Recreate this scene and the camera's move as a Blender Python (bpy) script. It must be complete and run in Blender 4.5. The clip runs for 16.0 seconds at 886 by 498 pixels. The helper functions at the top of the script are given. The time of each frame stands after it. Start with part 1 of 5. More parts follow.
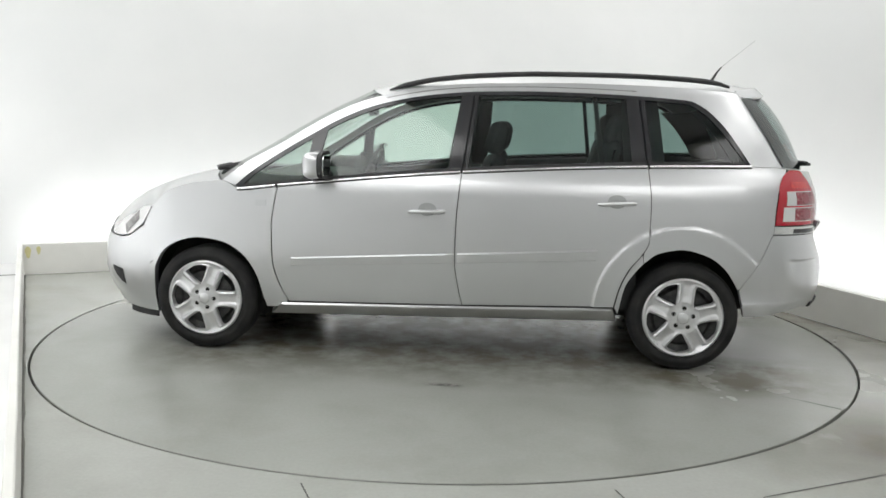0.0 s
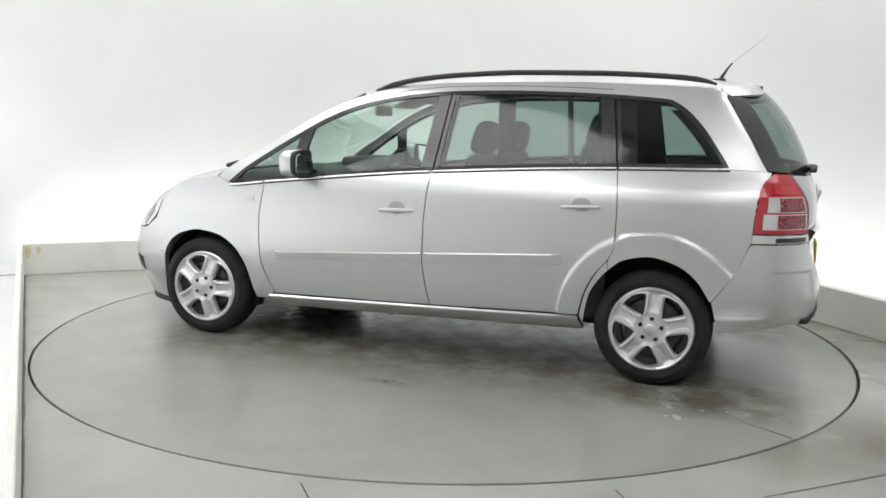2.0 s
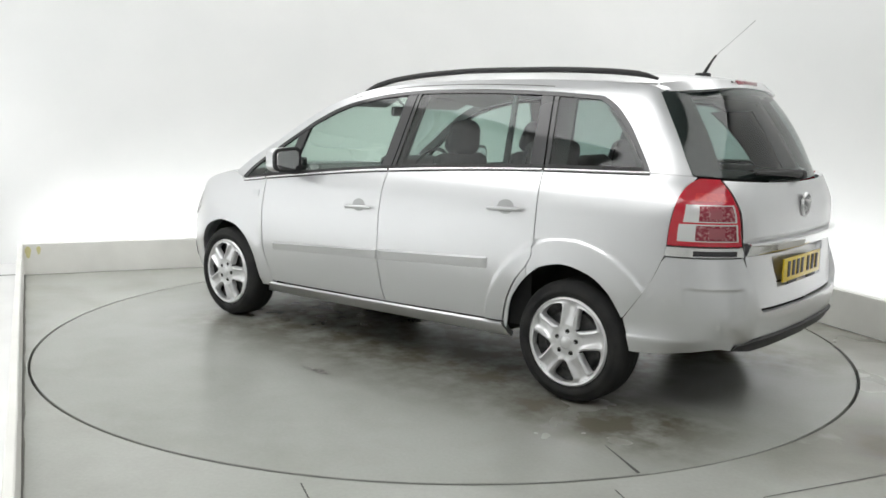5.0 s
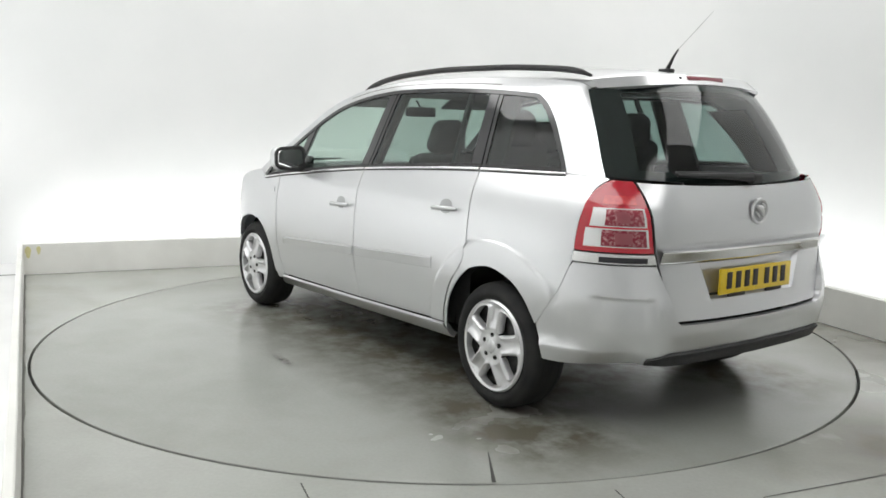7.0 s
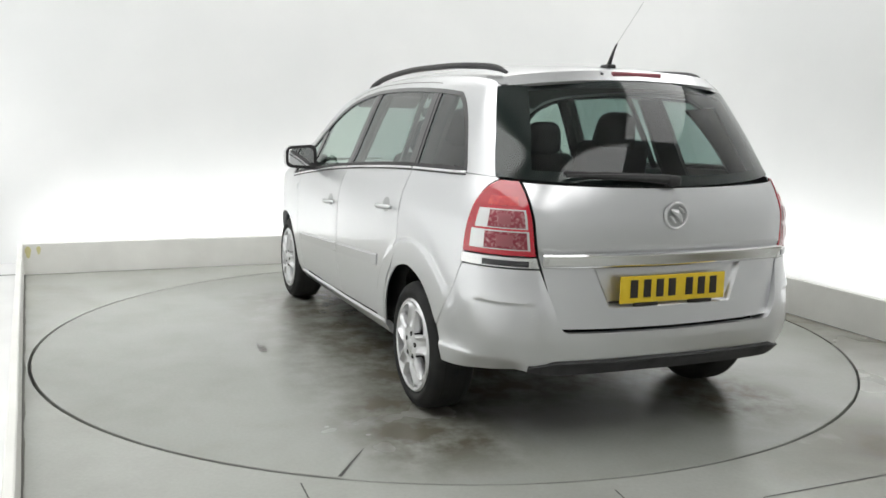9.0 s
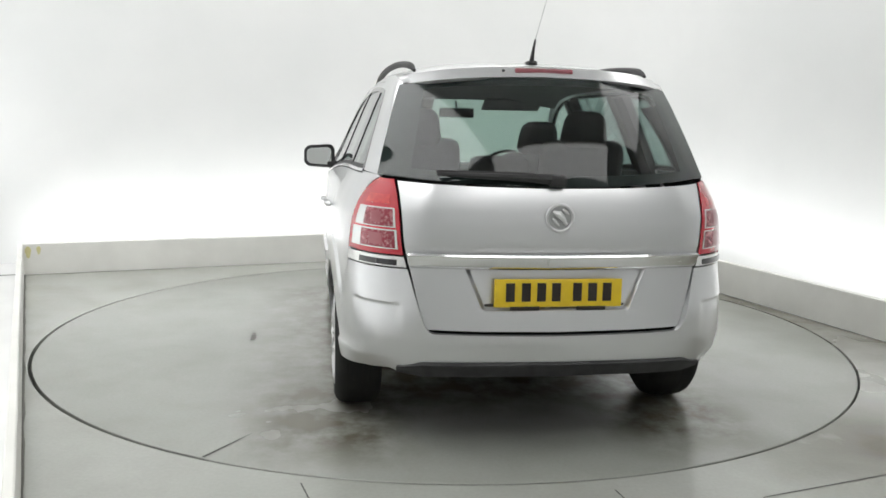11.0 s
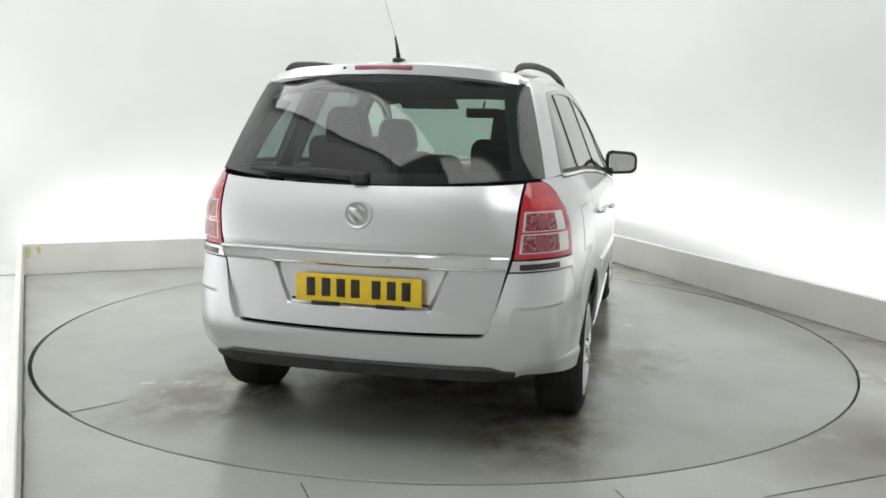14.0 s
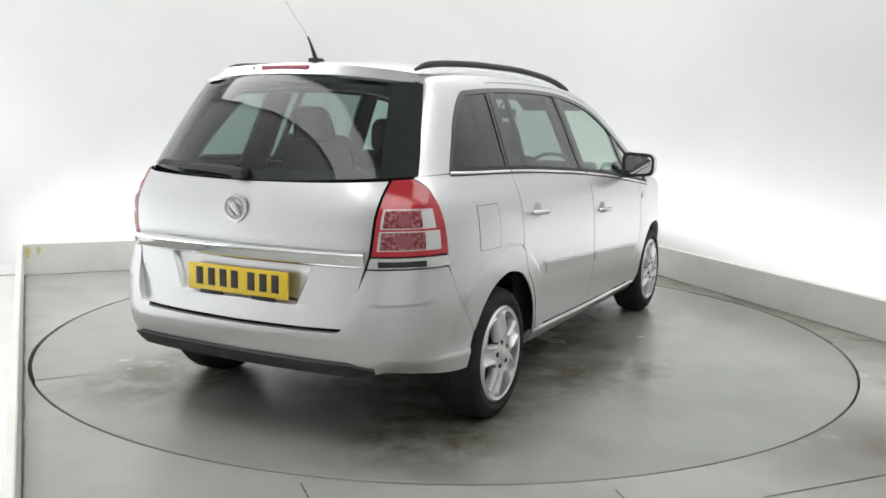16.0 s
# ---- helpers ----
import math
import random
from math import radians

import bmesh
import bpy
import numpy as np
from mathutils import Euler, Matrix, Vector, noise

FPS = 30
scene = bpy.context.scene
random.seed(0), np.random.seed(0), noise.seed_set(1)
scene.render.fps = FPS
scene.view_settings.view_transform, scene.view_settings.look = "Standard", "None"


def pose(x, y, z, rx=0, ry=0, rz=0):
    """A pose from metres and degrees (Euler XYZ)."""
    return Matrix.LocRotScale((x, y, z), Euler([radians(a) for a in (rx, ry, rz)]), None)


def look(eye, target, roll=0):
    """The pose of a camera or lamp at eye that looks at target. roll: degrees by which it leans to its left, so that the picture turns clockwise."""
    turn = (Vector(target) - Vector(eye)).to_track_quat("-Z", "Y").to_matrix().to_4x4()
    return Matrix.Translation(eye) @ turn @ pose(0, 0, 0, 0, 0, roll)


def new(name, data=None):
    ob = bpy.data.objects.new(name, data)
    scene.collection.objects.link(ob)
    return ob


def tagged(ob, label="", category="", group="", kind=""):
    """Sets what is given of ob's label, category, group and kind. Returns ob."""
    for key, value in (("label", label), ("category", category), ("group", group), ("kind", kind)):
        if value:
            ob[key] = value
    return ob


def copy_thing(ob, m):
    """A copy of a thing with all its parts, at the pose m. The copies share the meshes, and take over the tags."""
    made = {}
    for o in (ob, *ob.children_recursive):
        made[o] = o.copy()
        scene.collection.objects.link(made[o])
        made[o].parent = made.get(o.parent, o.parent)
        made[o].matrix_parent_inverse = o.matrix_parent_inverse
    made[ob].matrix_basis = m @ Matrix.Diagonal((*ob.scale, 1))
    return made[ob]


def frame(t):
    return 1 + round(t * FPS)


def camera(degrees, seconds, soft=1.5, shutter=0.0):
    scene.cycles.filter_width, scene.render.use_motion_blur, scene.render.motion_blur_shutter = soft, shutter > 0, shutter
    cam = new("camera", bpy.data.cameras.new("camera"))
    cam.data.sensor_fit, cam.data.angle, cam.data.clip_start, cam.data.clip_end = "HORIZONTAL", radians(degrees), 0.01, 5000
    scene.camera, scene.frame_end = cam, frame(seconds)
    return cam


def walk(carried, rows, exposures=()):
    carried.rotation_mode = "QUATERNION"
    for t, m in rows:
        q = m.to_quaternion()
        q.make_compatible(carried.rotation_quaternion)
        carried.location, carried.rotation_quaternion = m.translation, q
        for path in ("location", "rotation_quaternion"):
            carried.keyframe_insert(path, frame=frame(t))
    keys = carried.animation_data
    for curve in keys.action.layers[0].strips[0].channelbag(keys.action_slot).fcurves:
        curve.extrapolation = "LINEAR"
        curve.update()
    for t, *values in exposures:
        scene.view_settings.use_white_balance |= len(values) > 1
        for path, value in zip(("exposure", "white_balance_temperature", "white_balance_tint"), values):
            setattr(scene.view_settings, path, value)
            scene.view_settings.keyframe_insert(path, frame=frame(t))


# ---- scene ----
# ---------------------------------------------------------------- camera: fixed on a stand
EYE = (0.0, -5.519, 1.344)
PITCH, YAW, ROLL = 8.445, 0.188, 1.134
cam = camera(54.02, 16.0, soft=1.6)
FORWARD = Vector((-math.sin(radians(YAW)) * math.cos(radians(PITCH)), math.cos(radians(YAW)) * math.cos(radians(PITCH)), -math.sin(radians(PITCH))))
CAM_POSE = look(EYE, tuple(Vector(EYE) + FORWARD), ROLL)
walk(cam, [(0.0, CAM_POSE), (16.0, CAM_POSE)], exposures=[(0.0, 0.0), (16.0, 0.0)])

# ---------------------------------------------------------------- plan of the booth
# corners of the low screen board's inner face, on the floor
BACK_LEFT = Vector((-3.50, 1.575))
BACK_RIGHT = Vector((1.38, 3.62))
RIGHT_FRONT = Vector((4.15, -3.60))
LEFT_FRONT = Vector((-0.16, -5.38))
BOARD_H, BOARD_T = 0.262, 0.035
DISC_R = 2.437
GAP = 0.62          # lamp trough between board and wall
WALL_H = 4.2

# ---------------------------------------------------------------- light
world = bpy.data.worlds.new("world")
scene.world = world
world.use_nodes = True
world.node_tree.nodes["Background"].inputs[0].default_value = (0.9, 0.95, 1.0, 1)
world.node_tree.nodes["Background"].inputs[1].default_value = 0.25

# ---------------------------------------------------------------- materials
def material(name, colour, rough=0.5, metal=0.0, coat=0.0, coat_rough=0.05, spec=0.5):
    m = bpy.data.materials.new(name)
    m.use_nodes = True
    b = m.node_tree.nodes["Principled BSDF"]
    b.inputs["Base Color"].default_value = (*colour, 1)
    b.inputs["Roughness"].default_value = rough
    b.inputs["Metallic"].default_value = metal
    b.inputs["Coat Weight"].default_value = coat
    b.inputs["Coat Roughness"].default_value = coat_rough
    b.inputs["Specular IOR Level"].default_value = spec
    return m


def node(m, kind, **values):
    n = m.node_tree.nodes.new(kind)
    for key, value in values.items():
        n.inputs[key.replace("_", " ")].default_value = value
    return n


def wire(m, a, out, b, into):
    m.node_tree.links.new(a.outputs[out], b.inputs[into])


def mottled(m, c0, c1, scale, detail=6.0, lo=0.35, hi=0.65, rough=None, bump=0.0, bump_scale=None):
    """Colour that wanders between c0 and c1, with a finer relief."""
    b = m.node_tree.nodes["Principled BSDF"]
    tc = node(m, "ShaderNodeTexCoord")
    n = node(m, "ShaderNodeTexNoise", Scale=scale, Detail=detail)
    wire(m, tc, "Object", n, "Vector")
    r = node(m, "ShaderNodeValToRGB")
    r.color_ramp.elements[0].position, r.color_ramp.elements[1].position = lo, hi
    r.color_ramp.elements[0].color, r.color_ramp.elements[1].color = (*c0, 1), (*c1, 1)
    wire(m, n, "Fac", r, "Fac")
    wire(m, r, "Color", b, "Base Color")
    if rough:
        mr = node(m, "ShaderNodeMapRange")
        mr.inputs["From Min"].default_value, mr.inputs["From Max"].default_value = lo, hi
        mr.inputs["To Min"].default_value, mr.inputs["To Max"].default_value = rough
        wire(m, n, "Fac", mr, "Value")
        wire(m, mr, "Result", b, "Roughness")
    if bump:
        f = node(m, "ShaderNodeTexNoise", Scale=bump_scale or scale * 12, Detail=3.0)
        wire(m, tc, "Object", f, "Vector")
        bp = node(m, "ShaderNodeBump", Strength=bump, Distance=0.004)
        wire(m, f, "Fac", bp, "Height")
        wire(m, bp, "Normal", b, "Normal")
    return m


def tinted_glass(name, tint, gloss=0.055, rough=0.02):
    m = bpy.data.materials.new(name)
    m.use_nodes = True
    nt = m.node_tree
    nt.nodes.remove(nt.nodes["Principled BSDF"])
    out = nt.nodes["Material Output"]
    t = node(m, "ShaderNodeBsdfTransparent", Color=(*tint, 1))
    g = node(m, "ShaderNodeBsdfGlossy", Roughness=rough)
    f = node(m, "ShaderNodeLayerWeight", Blend=0.5)
    power = node(m, "ShaderNodeMath")
    power.operation = "POWER"
    power.inputs[1].default_value = 3.7
    wire(m, f, "Facing", power, 0)
    gain = node(m, "ShaderNodeMapRange")
    gain.inputs["To Min"].default_value, gain.inputs["To Max"].default_value = gloss, 1.0
    wire(m, power, 0, gain, "Value")
    mix = node(m, "ShaderNodeMixShader")
    wire(m, gain, "Result", mix, 0)
    nt.links.new(t.outputs[0], mix.inputs[1])
    nt.links.new(g.outputs[0], mix.inputs[2])
    nt.links.new(mix.outputs[0], out.inputs[0])
    return m


def glowing(name, colour, strength):
    m = bpy.data.materials.new(name)
    m.use_nodes = True
    b = m.node_tree.nodes["Principled BSDF"]
    b.inputs["Emission Color"].default_value = (*colour, 1)
    b.inputs["Emission Strength"].default_value = strength
    return m


WALL = mottled(material("white_wall_paint", (0.8, 0.8, 0.8), 0.7), (0.69, 0.70, 0.695), (0.74, 0.745, 0.74), 0.8, bump=0.08, bump_scale=30)
CEILING = mottled(material("ceiling_paint", (0.08, 0.08, 0.08), 0.8), (0.70, 0.70, 0.70), (0.76, 0.76, 0.76), 1.1)
BOARD = mottled(material("board_paint", (0.7, 0.7, 0.66), 0.55), (0.74, 0.735, 0.70), (0.82, 0.815, 0.78), 2.5, detail=8, bump=0.1, bump_scale=25)
YELLOW_STAIN = material("dried_yellow_stain", (0.62, 0.58, 0.3), 0.7)
TROUGH = mottled(material("trough_floor", (0.8, 0.8, 0.8), 0.6), (0.75, 0.75, 0.75), (0.82, 0.82, 0.82), 1.5)
SEAM = material("joint_filler", (0.05, 0.05, 0.045), 0.7)
LAMP_GLOW = glowing("lamp_diffuser", (1.0, 0.99, 0.96), 1.2)

PAINT = material("silver_paint", (0.60, 0.61, 0.625), 0.31, metal=0.88, coat=0.7, coat_rough=0.05)
mottled(PAINT, (0.655, 0.66, 0.672), (0.685, 0.69, 0.702), 900.0, detail=2, bump=0.02, bump_scale=1400)
PAINT_DULL = material("painted_moulding", (0.62, 0.63, 0.64), 0.42, metal=0.5, coat=0.3, coat_rough=0.2)
CHROME = material("chrome", (0.86, 0.86, 0.87), 0.08, metal=1.0)
TRIM_SILVER = mottled(material("wheel_trim_silver", (0.68, 0.68, 0.69), 0.34, metal=0.55, coat=0.4), (0.66, 0.66, 0.67), (0.74, 0.74, 0.75), 14.0)
RUBBER = mottled(material("tyre_rubber", (0.018, 0.018, 0.019), 0.75, spec=0.2), (0.018, 0.018, 0.019), (0.032, 0.032, 0.031), 9.0, bump=0.2, bump_scale=220)
BLACK_GLOSS = material("gloss_black_trim", (0.022, 0.022, 0.025), 0.15, coat=0.4)
BLACK_MATT = mottled(material("matt_black_plastic", (0.022, 0.022, 0.023), 0.6), (0.018, 0.018, 0.019), (0.03, 0.03, 0.031), 18.0, bump=0.1, bump_scale=300)
CLOTH = mottled(material("charcoal_seat_cloth", (0.03, 0.031, 0.034), 0.9), (0.045, 0.046, 0.050), (0.075, 0.077, 0.082), 40.0, bump=0.08, bump_scale=120)
LINING = mottled(material("grey_headlining", (0.2, 0.2, 0.2), 0.9), (0.17, 0.17, 0.17), (0.22, 0.22, 0.215), 30.0)
UNDER = mottled(material("underseal", (0.012, 0.012, 0.012), 0.85), (0.008, 0.008, 0.008), (0.02, 0.019, 0.017), 7.0)
GLASS_FRONT = tinted_glass("green_tinted_glass", (0.74, 0.86, 0.80))
GLASS_REAR = tinted_glass("dark_tinted_glass", (0.43, 0.53, 0.505), 0.058, 0.02)
RED_LENS = material("red_lens", (0.46, 0.008, 0.024), 0.12, coat=1.0, coat_rough=0.03)
CLEAR_LENS = material("silvered_lens", (0.78, 0.77, 0.77), 0.22, metal=0.55, coat=1.0, coat_rough=0.03)
FACET_LENS = mottled(material("facetted_reflector", (0.3, 0.05, 0.07), 0.15, metal=0.4, coat=1.0), (0.24, 0.012, 0.03), (0.55, 0.26, 0.28), 75.0, detail=3, lo=0.45, hi=0.72, bump=0.5, bump_scale=160)
STEEL = mottled(material("dull_wheel_steel", (0.06, 0.06, 0.06), 0.5, metal=0.4), (0.035, 0.035, 0.036), (0.085, 0.085, 0.083), 25.0)
RED_FACET = mottled(material("facetted_red_lens", (0.6, 0.05, 0.04), 0.12, coat=1.0), (0.48, 0.008, 0.022), (0.66, 0.035, 0.035), 40.0, lo=0.3, hi=0.75, bump=0.15, bump_scale=120)
PINK_LENS = material("red_reflector", (0.30, 0.07, 0.09), 0.2, metal=0.3, coat=1.0)
GREY_LENS = mottled(material("smoky_reflector", (0.2, 0.19, 0.19), 0.2, metal=0.6, coat=1.0), (0.12, 0.11, 0.11), (0.34, 0.33, 0.33), 30.0)
MIRROR = material("mirror_glass", (0.8, 0.82, 0.82), 0.02, metal=1.0)
PLATE_YELLOW = mottled(material("yellow_plate", (0.75, 0.55, 0.01), 0.3, coat=0.5), (0.72, 0.50, 0.008), (0.78, 0.56, 0.014), 20.0)
PLATE_BLACK = material("plate_black", (0.02, 0.015, 0.012), 0.4)


def floor_material(name, tracks):
    """Worn painted concrete: broad stains, fine grain, scuffs; if tracks, tyre dirt and painted shade about the car.
    """
    m = material(name, (0.4, 0.4, 0.38), 0.3)
    b = m.node_tree.nodes["Principled BSDF"]
    tc = node(m, "ShaderNodeTexCoord")
    big = node(m, "ShaderNodeTexNoise", Scale=0.55, Detail=5.0)
    mid = node(m, "ShaderNodeTexNoise", Scale=1.7, Detail=7.0, Roughness=0.55, Distortion=0.25)
    fine = node(m, "ShaderNodeTexNoise", Scale=60.0, Detail=4.0)
    for n in (big, mid, fine):
        wire(m, tc, "Object", n, "Vector")
    base = node(m, "ShaderNodeValToRGB")
    base.color_ramp.elements[0].position, base.color_ramp.elements[1].position = 0.3, 0.7
    base.color_ramp.elements[0].color = (0.292, 0.300, 0.275, 1) if tracks else (0.355, 0.365, 0.335, 1)
    base.color_ramp.elements[1].color = (0.355, 0.362, 0.337, 1) if tracks else (0.43, 0.435, 0.41, 1)
    wire(m, big, "Fac", base, "Fac")
    stain = node(m, "ShaderNodeMapRange")
    stain.inputs["From Min"].default_value, stain.inputs["From Max"].default_value = 0.46, 0.82
    stain.inputs["To Max"].default_value = 0.55
    wire(m, mid, "Fac", stain, "Value")
    sep = node(m, "ShaderNodeSeparateXYZ")
    wire(m, tc, "Object", sep, 0)

    def math_(op, a, bb, clamp=False):
        n = m.node_tree.nodes.new("ShaderNodeMath")
        n.operation, n.use_clamp = op, clamp
        for i, v in enumerate((a, bb)):
            if isinstance(v, (int, float)):
                n.inputs[i].default_value = v
            else:
                m.node_tree.links.new(v, n.inputs[i])
        return n.outputs[0]

    wet = None
    if tracks:
        # two wheel tracks behind the parked car, mud with painted shade by its sills, broken up by noise
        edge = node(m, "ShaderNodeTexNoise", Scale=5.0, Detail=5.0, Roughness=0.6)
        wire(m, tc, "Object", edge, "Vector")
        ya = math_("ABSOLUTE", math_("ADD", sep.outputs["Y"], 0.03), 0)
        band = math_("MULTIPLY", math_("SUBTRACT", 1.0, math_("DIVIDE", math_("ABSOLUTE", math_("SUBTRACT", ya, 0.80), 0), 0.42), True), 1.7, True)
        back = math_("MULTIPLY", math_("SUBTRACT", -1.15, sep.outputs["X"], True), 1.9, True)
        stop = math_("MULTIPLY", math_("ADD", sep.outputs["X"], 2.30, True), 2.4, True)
        # darkening below the car: its shade put into the colour along with mud
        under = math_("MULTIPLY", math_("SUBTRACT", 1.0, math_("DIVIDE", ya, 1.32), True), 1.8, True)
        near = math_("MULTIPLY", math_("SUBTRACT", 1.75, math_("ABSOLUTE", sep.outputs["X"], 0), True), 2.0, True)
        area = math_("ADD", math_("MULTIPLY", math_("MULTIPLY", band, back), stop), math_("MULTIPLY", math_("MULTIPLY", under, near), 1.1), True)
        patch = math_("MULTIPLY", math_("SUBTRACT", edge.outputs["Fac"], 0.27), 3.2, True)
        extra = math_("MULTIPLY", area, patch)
        # wet patches and mud that dripped off the car beside one sill
        def pool(x, y, rx, ry):
            dx = math_("DIVIDE", math_("SUBTRACT", sep.outputs["X"], x), rx)
            dy = math_("DIVIDE", math_("SUBTRACT", sep.outputs["Y"], y), ry)
            d = math_("SQRT", math_("ADD", math_("MULTIPLY", dx, dx), math_("MULTIPLY", dy, dy)), 0)
            rough_d = math_("ADD", d, math_("MULTIPLY", math_("SUBTRACT", edge.outputs["Fac"], 0.5), 2.0))
            return math_("MULTIPLY", math_("SUBTRACT", 1.0, rough_d, True), 1.3, True)

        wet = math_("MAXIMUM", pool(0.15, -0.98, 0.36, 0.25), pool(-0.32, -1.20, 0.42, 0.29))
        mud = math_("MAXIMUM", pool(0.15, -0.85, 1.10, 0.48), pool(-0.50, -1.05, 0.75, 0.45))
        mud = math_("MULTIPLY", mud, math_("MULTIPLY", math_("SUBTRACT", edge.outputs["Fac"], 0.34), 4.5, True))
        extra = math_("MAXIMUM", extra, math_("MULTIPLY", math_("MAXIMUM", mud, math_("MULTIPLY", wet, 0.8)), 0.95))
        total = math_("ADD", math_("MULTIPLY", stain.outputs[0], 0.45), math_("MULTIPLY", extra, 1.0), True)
    else:
        # drips and mud by the entrance side
        dx = math_("SUBTRACT", sep.outputs["X"], 1.88)
        dy = math_("ADD", sep.outputs["Y"], 1.95)
        d = math_("SQRT", math_("ADD", math_("MULTIPLY", dx, dx), math_("MULTIPLY", dy, dy)), 0)
        near_mark = math_("SQRT", math_("ADD", math_("POWER", math_("SUBTRACT", sep.outputs["X"], 0.36), 2.0), math_("POWER", math_("MULTIPLY", math_("ADD", sep.outputs["Y"], 2.98), 2.0), 2.0)), 0)
        spot = math_("MAXIMUM", math_("SUBTRACT", 1.0, math_("DIVIDE", d, 0.78), True), math_("SUBTRACT", 1.0, math_("DIVIDE", near_mark, 0.36), True))
        extra = math_("MULTIPLY", spot, math_("MULTIPLY", math_("SUBTRACT", mid.outputs["Fac"], 0.28), 8.0, True))
        # grime swept against the foot of the board on the entrance side
        run = (RIGHT_FRONT - BACK_RIGHT).normalized()
        away = math_("ADD", math_("MULTIPLY", math_("SUBTRACT", sep.outputs["X"], BACK_RIGHT.x), -run.y), math_("MULTIPLY", math_("SUBTRACT", sep.outputs["Y"], BACK_RIGHT.y), run.x))
        away = math_("ABSOLUTE", away, 0)
        broken = node(m, "ShaderNodeTexNoise", Scale=3.2, Detail=7.0, Roughness=0.6)
        wire(m, tc, "Object", broken, "Vector")
        swept = math_("SUBTRACT", 1.0, math_("DIVIDE", math_("ADD", away, math_("MULTIPLY", math_("SUBTRACT", broken.outputs["Fac"], 0.5), 0.9)), 0.50), True)
        extra = math_("MAXIMUM", extra, math_("MULTIPLY", swept, 0.85))
        total = math_("ADD", math_("MULTIPLY", stain.outputs[0], 0.5), math_("MULTIPLY", extra, 1.0), True)
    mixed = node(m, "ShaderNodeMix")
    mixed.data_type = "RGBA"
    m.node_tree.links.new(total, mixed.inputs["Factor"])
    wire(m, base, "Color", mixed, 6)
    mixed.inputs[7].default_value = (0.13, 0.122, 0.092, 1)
    grain = node(m, "ShaderNodeHueSaturation")
    level = node(m, "ShaderNodeMapRange")
    level.inputs["From Min"].default_value, level.inputs["From Max"].default_value = 0.3, 0.7
    level.inputs["To Min"].default_value, level.inputs["To Max"].default_value = 0.97, 1.03
    wire(m, fine, "Fac", level, "Value")
    wire(m, level, "Result", grain, "Value")
    m.node_tree.links.new(mixed.outputs[2], grain.inputs["Color"])
    wire(m, grain, "Color", b, "Base Color")
    rr = node(m, "ShaderNodeMapRange")
    rr.inputs["From Min"].default_value, rr.inputs["From Max"].default_value = 0.2, 0.8
    rr.inputs["To Min"].default_value, rr.inputs["To Max"].default_value = 0.20, 0.30
    wire(m, big, "Fac", rr, "Value")
    if wet is None:
        wire(m, rr, "Result", b, "Roughness")
    else:
        m.node_tree.links.new(math_("MULTIPLY", rr.outputs["Result"], math_("SUBTRACT", 1.0, math_("MULTIPLY", wet, 0.75))), b.inputs["Roughness"])
    return m


FLOOR = floor_material("painted_concrete", False)
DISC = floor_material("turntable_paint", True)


# ---------------------------------------------------------------- mesh helpers
def finish(name, verts, faces, mat, parent=None, label="", smooth=35):
    me = bpy.data.meshes.new(name)
    me.from_pydata([tuple(v) for v in verts], [], faces)
    me.materials.append(mat)
    if smooth:
        me.polygons.foreach_set("use_smooth", [True] * len(me.polygons))
        me.set_sharp_from_angle(angle=radians(smooth))
    me.update()
    ob = new(name, me)
    ob.parent = parent
    if label:
        tagged(ob, label)
    return ob


def part(name, bm, mat, parent, label="", smooth=35):
    bmesh.ops.recalc_face_normals(bm, faces=bm.faces)
    me = bpy.data.meshes.new(name)
    bm.to_mesh(me)
    bm.free()
    me.materials.append(mat)
    if smooth:
        me.polygons.foreach_set("use_smooth", [True] * len(me.polygons))
        me.set_sharp_from_angle(angle=radians(smooth))
    ob = new(name, me)
    ob.parent = parent
    if label:
        tagged(ob, label)
    return ob


def rounded_box(size, bevel, at=(0, 0, 0), turn=None, taper=None, segments=3):
    """A block with rounded edges; taper narrows its top in x and y."""
    bm = bmesh.new()
    bmesh.ops.create_cube(bm, size=1.0)
    for v in bm.verts:
        v.co = Vector((v.co.x * size[0], v.co.y * size[1], v.co.z * size[2]))
        if taper and v.co.z > 0:
            v.co.x *= taper[0]
            v.co.y *= taper[1]
    if bevel:
        bmesh.ops.bevel(bm, geom=bm.edges[:], offset=bevel, segments=segments, profile=0.5, affect="EDGES")
    m = Matrix.Translation(at) @ (turn or Matrix())
    bmesh.ops.transform(bm, matrix=m, verts=bm.verts)
    return bm


def join(*bms):
    out = bmesh.new()
    for b in bms:
        me = bpy.data.meshes.new("tmp")
        b.to_mesh(me)
        b.free()
        out.from_mesh(me)
        bpy.data.meshes.remove(me)
    return out


def lathe(profile, n=64, axis="Y"):
    """Turns (radius, along) pairs about an axis."""
    bm = bmesh.new()
    rings = []
    for r, a in profile:
        ring = []
        for i in range(n):
            t = 2 * math.pi * i / n
            ring.append(bm.verts.new((r * math.cos(t), a, r * math.sin(t)) if axis == "Y" else (r * math.cos(t), r * math.sin(t), a)))
        rings.append(ring)
    for p, q in zip(rings, rings[1:]):
        for i in range(n):
            bm.faces.new((p[i], p[(i + 1) % n], q[(i + 1) % n], q[i]))
    return bm


